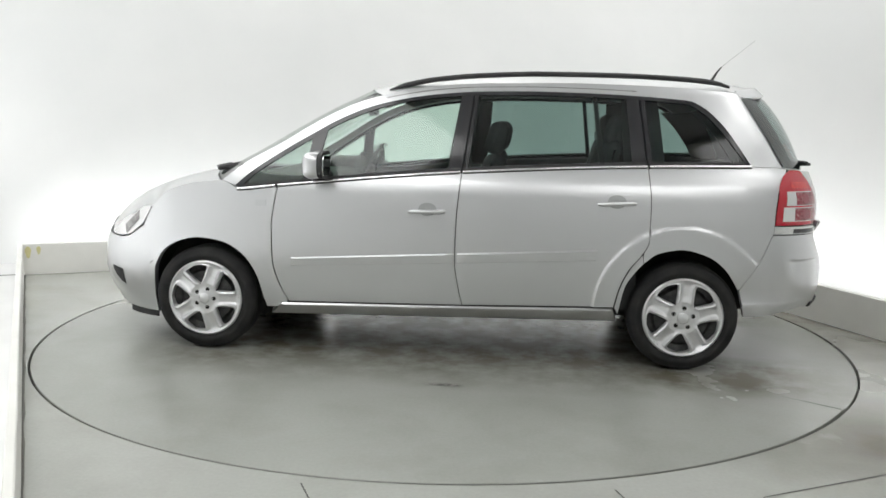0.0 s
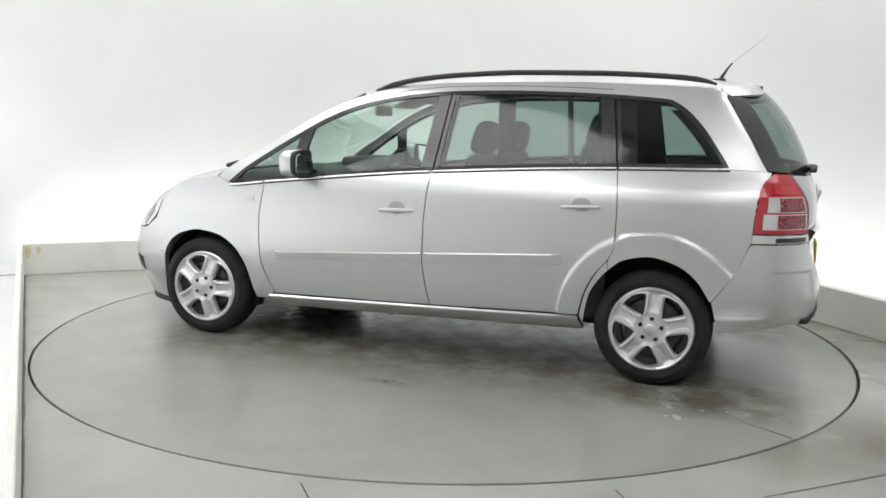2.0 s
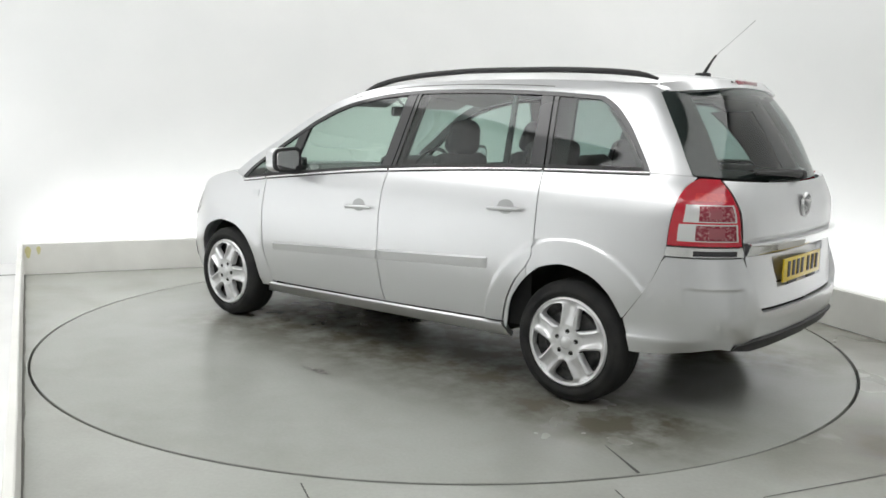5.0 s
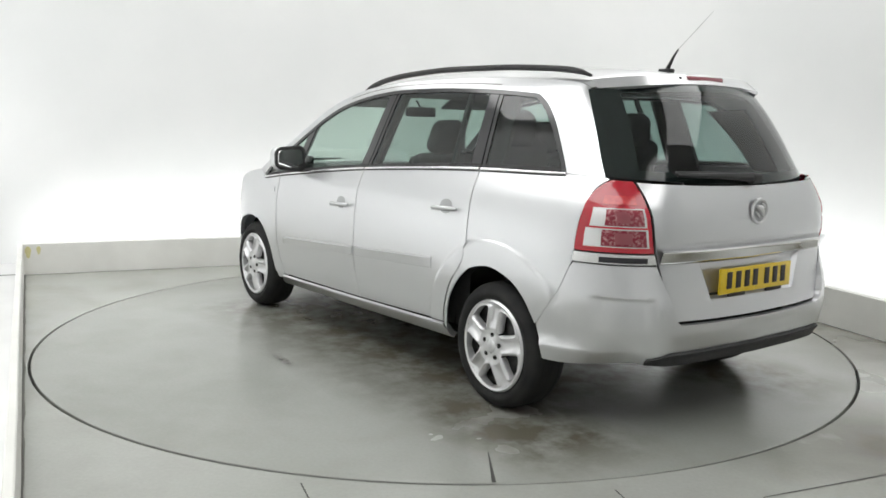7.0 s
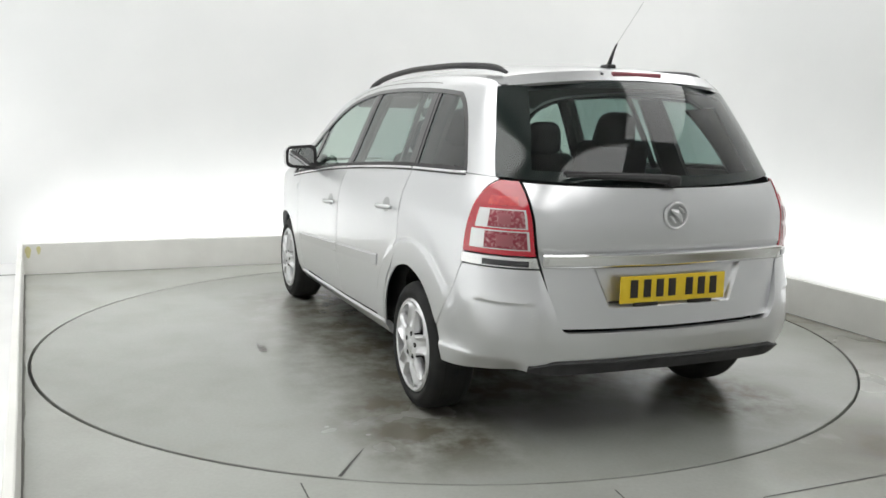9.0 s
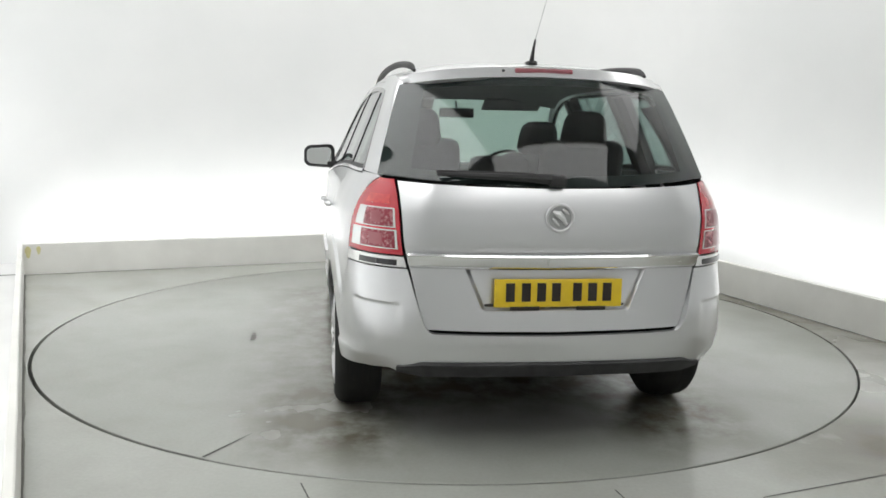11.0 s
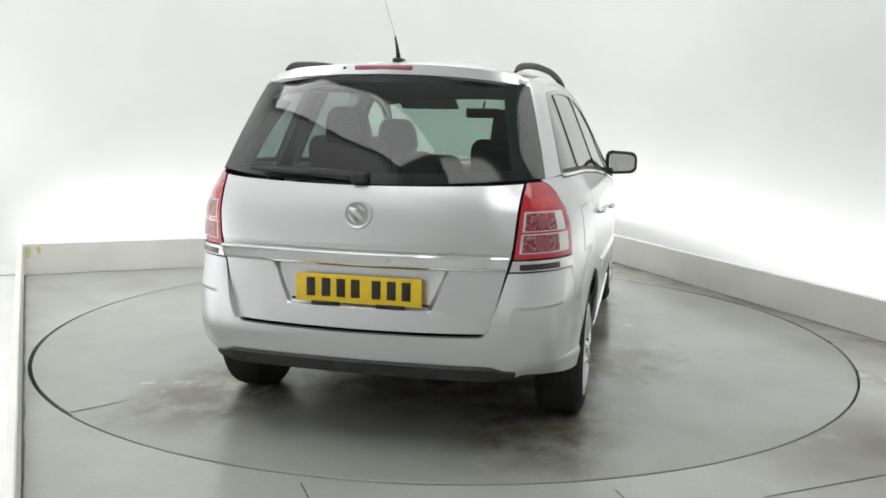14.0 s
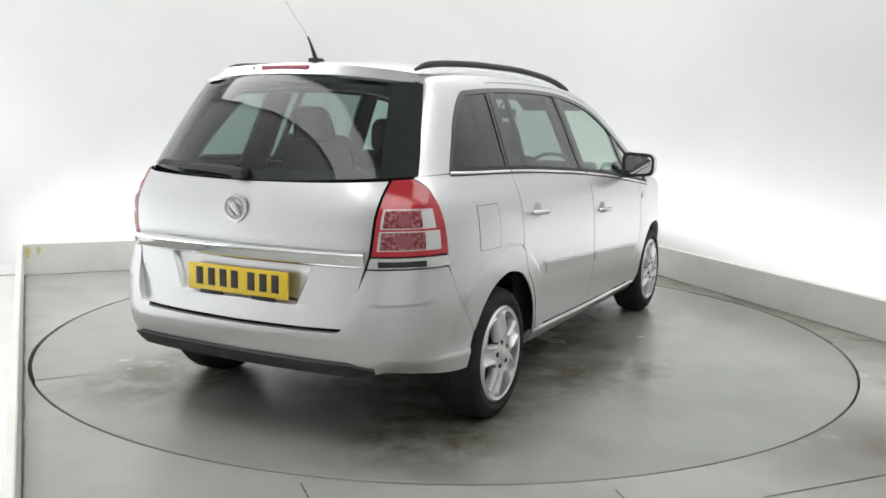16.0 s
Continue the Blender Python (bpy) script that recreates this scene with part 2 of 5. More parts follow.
def tube(points, radius, n=8, squash=1.0):
    """A round bar along points, closed at its ends."""
    bm = bmesh.new()
    pts = [Vector(p) for p in points]
    rings = []
    for i, p in enumerate(pts):
        d = (pts[min(i + 1, len(pts) - 1)] - pts[max(i - 1, 0)]).normalized()
        side = d.cross(Vector((0, 0, 1)))
        if side.length < 1e-3:
            side = Vector((1, 0, 0))
        side.normalize()
        up = side.cross(d).normalized()
        r = radius[i] if isinstance(radius, (list, tuple)) else radius
        rings.append([bm.verts.new(p + (side * math.cos(2 * math.pi * k / n) + up * math.sin(2 * math.pi * k / n) * squash) * r) for k in range(n)])
    for a, b in zip(rings, rings[1:]):
        for k in range(n):
            bm.faces.new((a[k], a[(k + 1) % n], b[(k + 1) % n], b[k]))
    bm.faces.new(rings[0][::-1])
    bm.faces.new(rings[-1])
    return bm


def ease(t):
    t = min(1.0, max(0.0, t))
    return t * t * (3 - 2 * t)


class Curve:
    """A smooth line through a few knots that does not overshoot."""

    def __init__(self, knots):
        knots = sorted(knots)
        self.x = [k[0] for k in knots]
        self.y = [k[1] for k in knots]
        h = [b - a for a, b in zip(self.x, self.x[1:])]
        d = [(b - a) / k for a, b, k in zip(self.y, self.y[1:], h)]
        self.m = [d[0]] + [0.0 if p * q <= 0 else 2 * p * q / (p + q) for p, q in zip(d, d[1:])] + [d[-1]]

    def __call__(self, x):
        if x <= self.x[0]:
            return self.y[0]
        if x >= self.x[-1]:
            return self.y[-1]
        i = max(k for k in range(len(self.x) - 1) if self.x[k] <= x)
        h = self.x[i + 1] - self.x[i]
        t = (x - self.x[i]) / h
        return ((1 + 2 * t) * (1 - t) ** 2 * self.y[i] + t * (1 - t) ** 2 * h * self.m[i]
                + t * t * (3 - 2 * t) * self.y[i + 1] + t * t * (t - 1) * h * self.m[i + 1])


def along(n, *runs):
    """n + 1 points evenly spaced along smooth runs of points, sharp where two runs meet."""
    dense = []
    for run in runs:
        length = [0.0]
        for a, b in zip(run, run[1:]):
            length.append(length[-1] + max(1e-6, math.dist(a, b)))
        cs = [Curve(list(zip(length, [p[k] for p in run]))) for k in range(len(run[0]))]
        steps = max(2, int(length[-1] / 0.01))
        dense += [tuple(c(length[-1] * i / steps) for c in cs) for i in range(steps + 1)]
    total = [0.0]
    for a, b in zip(dense, dense[1:]):
        total.append(total[-1] + math.dist(a, b))
    out, j = [], 0
    for i in range(n + 1):
        want = total[-1] * i / n
        while j < len(dense) - 2 and total[j + 1] < want:
            j += 1
        seg = total[j + 1] - total[j]
        f = 0 if seg < 1e-9 else min(1, max(0, (want - total[j]) / seg))
        out.append(tuple(p + (q - p) * f for p, q in zip(dense[j], dense[j + 1])))
    return out

# ---------------------------------------------------------------- the booth
def structure(ob, label, category):
    return tagged(ob, label, category, kind="structure")


def prism(name, outline, z0, z1, mat, parent=None):
    """An upright slab over a plan outline given anticlockwise."""
    n = len(outline)
    v = [(p[0], p[1], z0) for p in outline] + [(p[0], p[1], z1) for p in outline]
    f = [tuple(range(n))[::-1], tuple(range(n, 2 * n))] + [(i, (i + 1) % n, n + (i + 1) % n, n + i) for i in range(n)]
    return finish(name, v, f, mat, parent, smooth=0)


BEAD = material("dirty_sealant", (0.13, 0.13, 0.115), 0.8)


def build_booth():
    # floor with a round opening for the turntable
    n, hole = 160, DISC_R + 0.013
    v, f = [], []
    for i in range(n):
        a = 2 * math.pi * i / n
        c, s = math.cos(a), math.sin(a)
        k = 10.5 / max(abs(c), abs(s))
        v += [(hole * c, hole * s, -0.06), (hole * c, hole * s, 0.0), (k * c, k * s, 0.0)]
    for i in range(n):
        j = (i + 1) % n
        f += [(3 * i, 3 * j, 3 * j + 1, 3 * i + 1), (3 * i + 1, 3 * j + 1, 3 * j + 2, 3 * i + 2)]
    floor = finish("floor", v, f, FLOOR, smooth=0)
    structure(floor, "grey painted concrete floor with stains and scuffs", "floor")
    pit = finish("pit_floor", [(-3, -3, -0.06), (3, -3, -0.06), (3, 3, -0.06), (-3, 3, -0.06)], [(0, 1, 2, 3)], SEAM, smooth=0)
    structure(pit, "dark pit under the turntable", "floor")
    for a, b in (((-0.52, -2.46), (-0.20, -3.3)), ((0.645, -2.46), (0.86, -3.25)), ((1.18, -2.50), (2.5, -1.95))):
        p, q = Vector((*a, 0)), Vector((*b, 0))
        w = (q - p).cross(Vector((0, 0, 1))).normalized() * 0.003
        joint = finish("floor_joint", [p - w + Vector((0, 0, .0015)), p + w + Vector((0, 0, .0015)), q + w + Vector((0, 0, .0015)), q - w + Vector((0, 0, .0015))], [(0, 1, 2, 3)], SEAM, floor, smooth=0)

    # low screen boards that hide the lamps
    corners = [BACK_LEFT, LEFT_FRONT, RIGHT_FRONT, BACK_RIGHT]

    def board(name, a, b, h):
        d = (b - a).normalized()
        out = Vector((d.y, -d.x))
        if out.dot((a + b) / 2) < 0:
            out = -out
        p, q = a, b
        ring = [p, q, q + out * BOARD_T, p + out * BOARD_T]
        nn = 24
        vv, ff = [], []
        for i in range(nn + 1):
            t = i / nn
            c0 = p.lerp(q, t)
            wob = 0.0015 * math.sin(7 * t) + 0.001 * math.sin(19 * t)
            for o, z in ((0, 0.0), (0, h - 0.006), (0.006, h), (BOARD_T - 0.004, h), (BOARD_T, h - 0.004), (BOARD_T, 0.0)):
                c = c0 + out * (o + wob)
                vv.append((c.x, c.y, z))
        for i in range(nn):
            for k in range(5):
                ff.append((6 * i + k, 6 * i + 6 + k, 6 * i + 7 + k, 6 * i + 1 + k))
        ff += [tuple(range(6)), tuple(range(6 * nn, 6 * nn + 6))[::-1]]
        return finish(name, vv, ff, BOARD, smooth=30)

    back = board("screen_board", BACK_LEFT, BACK_RIGHT, BOARD_H)
    right = board("screen_board", BACK_RIGHT, RIGHT_FRONT, BOARD_H)
    left = board("screen_board", BACK_LEFT, LEFT_FRONT, BOARD_H)
    for o, (a, b) in ((back, (BACK_LEFT, BACK_RIGHT)), (right, (BACK_RIGHT, RIGHT_FRONT)), (left, (BACK_LEFT, LEFT_FRONT))):
        e = (b - a).normalized()
        inn = Vector((-e.y, e.x))
        if inn.dot((a + b) / 2) > 0:
            inn = -inn
        steps = 60
        vv, ff = [], []
        for i in range(steps + 1):
            c = a.lerp(b, i / steps)
            w = 0.012 + 0.005 * math.sin(i * 1.7) * math.sin(i * 0.37)
            vv += [(c.x, c.y, 0.0012), (c.x + inn.x * w, c.y + inn.y * w, 0.0012)]
        ff = [(2 * i, 2 * i + 1, 2 * i + 3, 2 * i + 2) for i in range(steps)]
        finish("sealing_bead", vv, ff, BEAD, o, "dirty sealing bead along the board's foot", smooth=0)
        structure(o, "low off-white painted board along the floor edge", "skirting board")
    d = (BACK_RIGHT - BACK_LEFT).normalized()
    for k, (u, z, r) in enumerate(((0.012, 0.19, 0.05), (0.10, 0.205, 0.035))):
        c = BACK_LEFT + d * (u + r * 0.5)
        nrm = Vector((d.y, -d.x)) * 0.003
        ring = [(c.x + nrm.x + d.x * r * 0.45 * math.cos(t) * (1 + .2 * math.sin(3 * t)), c.y + nrm.y + d.y * r * 0.45 * math.cos(t) * (1 + .2 * math.sin(3 * t)), z + r * math.sin(t)) for t in [2 * math.pi * i / 20 for i in range(20)]]
        finish("stain", ring, [tuple(range(20))], YELLOW_STAIN, back, "dried yellow paint stain", smooth=0)

    # walls: a loop outside the boards with a rounded corner at the back
    def offset(a, b, dist):
        dd = (b - a).normalized()
        out = Vector((dd.y, -dd.x))
        if out.dot((a + b) / 2) < 0:
            out = -out
        return a + out * dist, b + out * dist

    def meet(l1, l2):
        (a, b), (c, e) = l1, l2
        r, s = b - a, e - c
        t = ((c - a).x * s.y - (c - a).y * s.x) / (r.x * s.y - r.y * s.x)
        return a + r * t

    lb = offset(BACK_LEFT, BACK_RIGHT, GAP)
    lr = offset(BACK_RIGHT, RIGHT_FRONT, GAP)
    ll = offset(BACK_LEFT, LEFT_FRONT, 1.35)
    dback = (BACK_RIGHT - BACK_LEFT).normalized()
    front_a = Vector(EYE[:2]) + Vector((dback.y, -dback.x)) * 2.2
    lf = (front_a - dback * 4, front_a + dback * 6)
    c_bl, c_br, c_fr, c_fl = meet(ll, lb), meet(lb, lr), meet(lr, lf), meet(lf, ll)

    def fillet(c, a, b, r, n=14):
        u, w = (a - c).normalized(), (b - c).normalized()
        pts = []
        for i in range(n + 1):
            t = i / n
            pts.append((c + u * r) * (1 - t) ** 2 + c * 2 * t * (1 - t) + (c + w * r) * t ** 2)
        return pts

    loop_back = fillet(c_bl, c_fl, c_br, 1.2) + fillet(c_br, c_bl, c_fr, 1.8)

    def wall(name, pts, label):
        vv, ff = [], []
        for i, p in enumerate(pts):
            d2 = (pts[min(i + 1, len(pts) - 1)] - pts[max(i - 1, 0)]).normalized()
            out = Vector((d2.y, -d2.x))
            if out.dot(p) < 0:
                out = -out
            q = p + out * 0.12
            vv += [(p.x, p.y, 0), (p.x, p.y, WALL_H), (q.x, q.y, WALL_H), (q.x, q.y, 0)]
        for i in range(len(pts) - 1):
            for k in range(4):
                ff.append((4 * i + k, 4 * i + (k + 1) % 4, 4 * i + 4 + (k + 1) % 4, 4 * i + 4 + k))
        ff += [(0, 1, 2, 3), tuple(range(4 * len(pts) - 4, 4 * len(pts)))[::-1]]
        ob = finish(name, vv, ff, WALL, smooth=40)
        return structure(ob, label, "wall")

    wall("wall_back", [c_fl] + loop_back + [c_fr], "smooth white painted wall with rounded corners")
    wall("wall_front", [c_fr - dback * 0.002, c_fl + dback * 0.002], "plain white painted wall")

    # trough floor, whiter than the turning floor
    def strip(name, a, b, w0, w1):
        p = offset(a, b, w0)
        q = offset(a, b, w1)
        ob = finish(name, [(*p[0], 0.004), (*p[1], 0.004), (*q[1], 0.004), (*q[0], 0.004)], [(0, 1, 2, 3)], TROUGH, smooth=0)
        structure(ob, "white painted strip of floor behind the board", "floor")

    strip("trough_floor", BACK_LEFT - dback * 1.4, BACK_RIGHT, BOARD_T, GAP)
    strip("trough_floor", BACK_RIGHT, RIGHT_FRONT, BOARD_T, GAP)
    strip("trough_floor", BACK_LEFT, LEFT_FRONT, BOARD_T, 1.35)

    # ceiling with large light boxes
    hull = [c_fl, c_fr, c_br, c_bl]
    top = prism("ceiling", [(p.x * 1.03, p.y * 1.03) for p in hull], WALL_H, WALL_H + 0.1, CEILING)
    structure(top, "plain white ceiling", "ceiling")

    # long light boxes near the walls
    def light_box(a, b, inset, lift, share, width=1.7):
        p, q = offset(a, b, GAP - inset)
        mid, dd = (p + q) / 2, (q - p).normalized()
        length = (q - p).length - 1.3
        m = pose(mid.x, mid.y, WALL_H - lift, 0, 0, math.degrees(math.atan2(dd.y, dd.x)))
        box = new("ceiling_light")
        tagged(box, "long white light box under the ceiling", "ceiling light", "ceiling light boxes")
        part("housing", rounded_box((length, width, 0.12), 0.02), BOARD, box)
        part("diffuser", rounded_box((length - 0.06, width - 0.06, 0.02), 0.004, at=(0, 0, -0.066)), LAMP_GLOW, box, "glowing white diffuser")
        box.matrix_basis = m
        data = bpy.data.lights.new("light_box", "AREA")
        data.shape, data.size, data.size_y, data.energy, data.color = "RECTANGLE", length - 0.1, width - 0.10, BOX_POWER * share * length / 4, (0.985, 0.995, 1.0)
        lo = new("light_box", data)
        lo.matrix_world = m @ pose(0, 0, -0.10)

    light_box(BACK_LEFT, BACK_RIGHT, 0.95, 0.2, 0.85)
    light_box(BACK_RIGHT, RIGHT_FRONT, 0.95, 0.2, 0.85)
    light_box(BACK_LEFT, LEFT_FRONT, 0.2, 0.2, 1.6)
    light_box(c_fl * 0.72, c_fr * 0.72, 0.6, 0.2, 1.15)

    # lamps in the trough
    def trough_lamp(a, b, side, energy):
        p, q = offset(a, b, side)
        mid, length = (p + q) / 2, (q - p).length - 0.15
        dd = (q - p).normalized()
        ang = math.degrees(math.atan2(dd.y, dd.x))
        holder = new("strip_lamp")
        tagged(holder, "long fluorescent strip lamp hidden behind the low board", "strip lamp", "strip lamps behind the boards")
        part("housing", rounded_box((length, 0.07, 0.04), 0.008, at=(0, 0, 0.024)), BOARD, holder)
        bm = tube([(-length / 2 + 0.03, 0, 0.062), (length / 2 - 0.03, 0, 0.062)], 0.017, 12)
        part("tube", bm, LAMP_GLOW, holder, "glowing white tube")
        holder.matrix_basis = pose(mid.x, mid.y, 0.004, 0, 0, ang)
        lamp = bpy.data.lights.new("strip_light", "AREA")
        lamp.shape, lamp.size, lamp.size_y, lamp.energy = "RECTANGLE", length, 0.10, energy
        lamp.color = (0.99, 0.997, 1.0)
        inward = Vector((mid.x, mid.y, 0)).normalized()
        lo = new("strip_light", lamp)
        z = Vector((-inward.x * 0.5, -inward.y * 0.5, -0.86)).normalized()   # shines up and outwards
        x = Vector((dd.x, dd.y, 0))
        y = z.cross(x).normalized()
        lo.matrix_world = Matrix.Translation((mid.x, mid.y, 0.10)) @ Matrix((x, y, z)).transposed().to_4x4()

    trough_lamp(BACK_LEFT, BACK_RIGHT, 0.13, TROUGH_POWER)
    trough_lamp(BACK_RIGHT, RIGHT_FRONT, 0.13, TROUGH_POWER * 1.35)
    trough_lamp(BACK_LEFT, LEFT_FRONT, 0.30, TROUGH_POWER * 3.4)


TROUGH_POWER = 22.0
BOX_POWER = 22.0
build_booth()


DRIP = mottled(material("oily_drip", (0.12, 0.11, 0.10), 0.4), (0.045, 0.043, 0.038), (0.20, 0.19, 0.175), 30.0)


def build_turntable():
    ob = new("turntable")
    n = 320

    def rim(deg):
        """The deck's edge is worn back before the open joint and again some way after it."""
        worn = 0.008 * ease((deg - 60) / 70) if deg < 148.6 else 0.004 * ease((deg - 158) / 20) if deg < 214 else 0.0
        return DISC_R - worn

    v = []
    for inset, z in ((0.0, -0.05), (0.0, -0.003), (0.003, 0.0)):
        for i in range(n):
            a, rad = 2 * math.pi * i / n, rim(360 * i / n) - inset
            v.append((rad * math.cos(a), rad * math.sin(a), z))
    f = [tuple(range(2 * n, 3 * n))]
    for k in (0, 1):
        f += [(k * n + i, k * n + (i + 1) % n, (k + 1) * n + (i + 1) % n, (k + 1) * n + i) for i in range(n)]
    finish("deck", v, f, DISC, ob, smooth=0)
    # open joint near the rim, and its edge angle bar
    a0 = radians(236.5 - 87.9)
    p = Vector((2.425 * math.cos(a0), 2.425 * math.sin(a0), 0.0012))
    dirn = Vector((math.cos(a0 - radians(3)), math.sin(a0 - radians(3)), 0)) * -1
    w = dirn.cross(Vector((0, 0, 1))) * 0.008
    q = p + dirn * 0.30
    finish("joint", [p - w, p + w, q + w * 0.25, q - w * 0.25], [(0, 1, 2, 3)], SEAM, ob, "dark open joint in the deck", smooth=0)
    # a small oily drip mark beside the car
    ring = []
    for i in range(28):
        t = 2 * math.pi * i / 28
        r = 1 + 0.28 * math.sin(3 * t + 1) + 0.18 * math.sin(7 * t)
        ring.append((-0.135 + 0.085 * r * math.cos(t), 1.205 + 0.022 * r * math.sin(t), 0.0014))
    finish("drip_mark", ring, [tuple(range(28))], DRIP, ob, "small dark oily drip mark", smooth=0)
    return tagged(ob, "round grey painted turntable flush with the floor", "turntable")


turntable = build_turntable()

# ---------------------------------------------------------------- the car's skin
# plan line of the waist: s runs along the side and round both ends to the middle
PLAN_X = Curve([(-2.95, -2.165), (-2.65, -2.155), (-2.40, -2.130), (-2.25, -2.085), (-2.10, -2.005), (-1.95, -1.905), (-1.80, -1.785), (-1.65, -1.645), (-1.40, -1.40),
                (1.2, 1.2), (1.5, 1.5), (1.7, 1.69), (1.9, 1.865), (2.1, 2.01), (2.3, 2.115), (2.5, 2.195), (2.75, 2.235)])
PLAN_Y = Curve([(-2.95, 0.0), (-2.65, 0.30), (-2.40, 0.535), (-2.25, 0.645), (-2.10, 0.735), (-1.95, 0.792), (-1.80, 0.826), (-1.65, 0.848), (-1.40, 0.868), (-1.0, 0.879), (0.0, 0.885),
                (1.0, 0.882), (1.2, 0.878), (1.5, 0.862), (1.7, 0.815), (1.9, 0.730), (2.1, 0.600), (2.3, 0.430), (2.5, 0.235), (2.75, 0.0)])
# share of the waist's width at each height
WIDTH = Curve([(0.20, 0.93), (0.30, 0.972), (0.42, 0.992), (0.60, 1.004), (0.80, 0.998), (0.93, 0.984), (1.00, 0.962), (1.06, 0.930), (1.12, 0.895), (1.30, 0.812), (1.50, 0.712), (1.57, 0.655), (1.65, 0.6)])
# how far the tail leans forwards at each height, and the nose backwards
TAIL = Curve([(0.20, 0.06), (0.30, 0.004), (0.40, -0.034), (0.50, -0.050), (0.56, -0.050), (0.60, -0.046), (0.655, -0.030), (0.71, -0.012), (0.76, 0.0), (0.95, 0.0), (1.03, 0.018), (1.10, 0.042), (1.20, 0.080), (1.30, 0.127), (1.40, 0.188), (1.49, 0.262), (1.56, 0.345), (1.65, 0.43)])
NOSE = Curve([(0.20, -0.07), (0.30, -0.01), (0.42, 0.02), (0.55, 0.01), (0.65, -0.03), (0.75, -0.10), (0.85, -0.20), (1.0, -0.35)])


def raw(s, z):
    x = PLAN_X(s) + TAIL(z) * ease((-1.55 - s) / 0.55) + NOSE(z) * ease((s - 1.5) / 0.6)
    return Vector((x, PLAN_Y(s) * WIDTH(z), z))


def skin(s, z, out=0.0, side=1):
    """A point of the skin at plan length s and height z, raised by out."""
    p = raw(s, z)
    if out:
        e = 0.004
        nrm = (raw(s - e, z) - raw(s + e, z)).cross(raw(s, z + e) - raw(s, z - e)).normalized()
        if nrm.y < 0 and s > -2.8 or nrm.dot(Vector((p.x * 0.2, p.y, 0))) < 0:
            nrm = -nrm
        p = p + nrm * out
    return Vector((p.x, p.y * side, p.z))


def shell(name, rows, mat, parent, depth=0.018, gap=0.0035, label="", smooth=35):
    """A pressed panel from a grid of points: edges drawn back by gap and turned in by depth."""
    n, m = len(rows), len(rows[0])
    rows = [[Vector(p) for p in r] for r in rows]
    if gap:
        src = [[p.copy() for p in r] for r in rows]
        for i in range(n):
            for j in range(m):
                if i in (0, n - 1) or j in (0, m - 1):
                    ii = 1 if i == 0 else n - 2 if i == n - 1 else i
                    jj = 1 if j == 0 else m - 2 if j == m - 1 else j
                    for a, b in ((ii, j), (i, jj)):
                        d = src[a][b] - src[i][j]
                        if (a, b) != (i, j) and d.length > 1e-6:
                            rows[i][j] += d.normalized() * min(gap, d.length * 0.45)
    centre = Vector((0, 0, 0.75))
    votes = 0
    normals = {}
    for i in range(n):
        for j in range(m):
            du = rows[min(i + 1, n - 1)][j] - rows[max(i - 1, 0)][j]
            dv = rows[i][min(j + 1, m - 1)] - rows[i][max(j - 1, 0)]
            nr = du.cross(dv)
            if nr.length < 1e-10:
                nr = Vector((0, 0, 1e-9))
            nr.normalize()
            c = rows[i][j] - centre
            votes += nr.dot(Vector((c.x * 0.25, c.y, c.z * 0.6)))
            normals[i, j] = nr
    flip = votes < 0
    verts = [p for r in rows for p in r]
    faces = []
    for i in range(n - 1):
        for j in range(m - 1):
            q = (i * m + j, (i + 1) * m + j, (i + 1) * m + j + 1, i * m + j + 1)
            faces.append(q[::-1] if flip else q)
    if depth:
        ring = [(0, j) for j in range(m)] + [(i, m - 1) for i in range(1, n)] + [(n - 1, j) for j in range(m - 2, -1, -1)] + [(i, 0) for i in range(n - 2, 0, -1)]
        base = len(verts)
        for k in ring:
            nr = normals[k] * (-1 if flip else 1)
            verts.append(rows[k[0]][k[1]] - nr * depth)
        for a in range(len(ring)):
            b = (a + 1) % len(ring)
            ia, ib = ring[a][0] * m + ring[a][1], ring[b][0] * m + ring[b][1]
            q = (ia, base + a, base + b, ib)
            faces.append(q if flip else q[::-1])
    return finish(name, verts, faces, mat, parent, label, smooth)


def ruled(a, b, m):
    """Rows of points straight from line a to line b in plan length and height."""
    return [[tuple(p + (q - p) * j / m for p, q in zip(u, v)) for j in range(m + 1)] for u, v in zip(a, b)]


def panel(name, a, b, m, mat, parent, side, out=0.0, n_smooth=35, depth=0.018, gap=0.0026, label="", bulge=None):
    rows = [[skin(s, z, out + (bulge(s, z) if bulge else 0.0), side) for s, z in r] for r in ruled(a, b, m)]
    return shell(name, rows, mat, parent, depth, gap, label, n_smooth)


# ---------------------------------------------------------------- lines of the body, in plan length and height
BELT = [(1.09, 0.937), (0.79, 0.972), (-0.15, 1.060), (-1.166, 1.113), (-1.74, 1.124)]
BELT_Z = Curve([(p[0], p[1]) for p in BELT])
WIN_TOP = [(1.130, 0.955), (1.035, 1.040), (0.880, 1.148), (0.69, 1.265), (0.562, 1.338), (0.404, 1.406), (0.242, 1.450), (0.018, 1.487), (-0.236, 1.507), (-0.55, 1.512), (-0.859, 1.506), (-1.165, 1.492), (-1.40, 1.474)]
WIN_TOP_Z = Curve(WIN_TOP)
QUARTER_BACK = [(-1.40, 1.474), (-1.475, 1.432), (-1.556, 1.358), (-1.653, 1.248), (-1.728, 1.150), (-1.742, 1.126)]
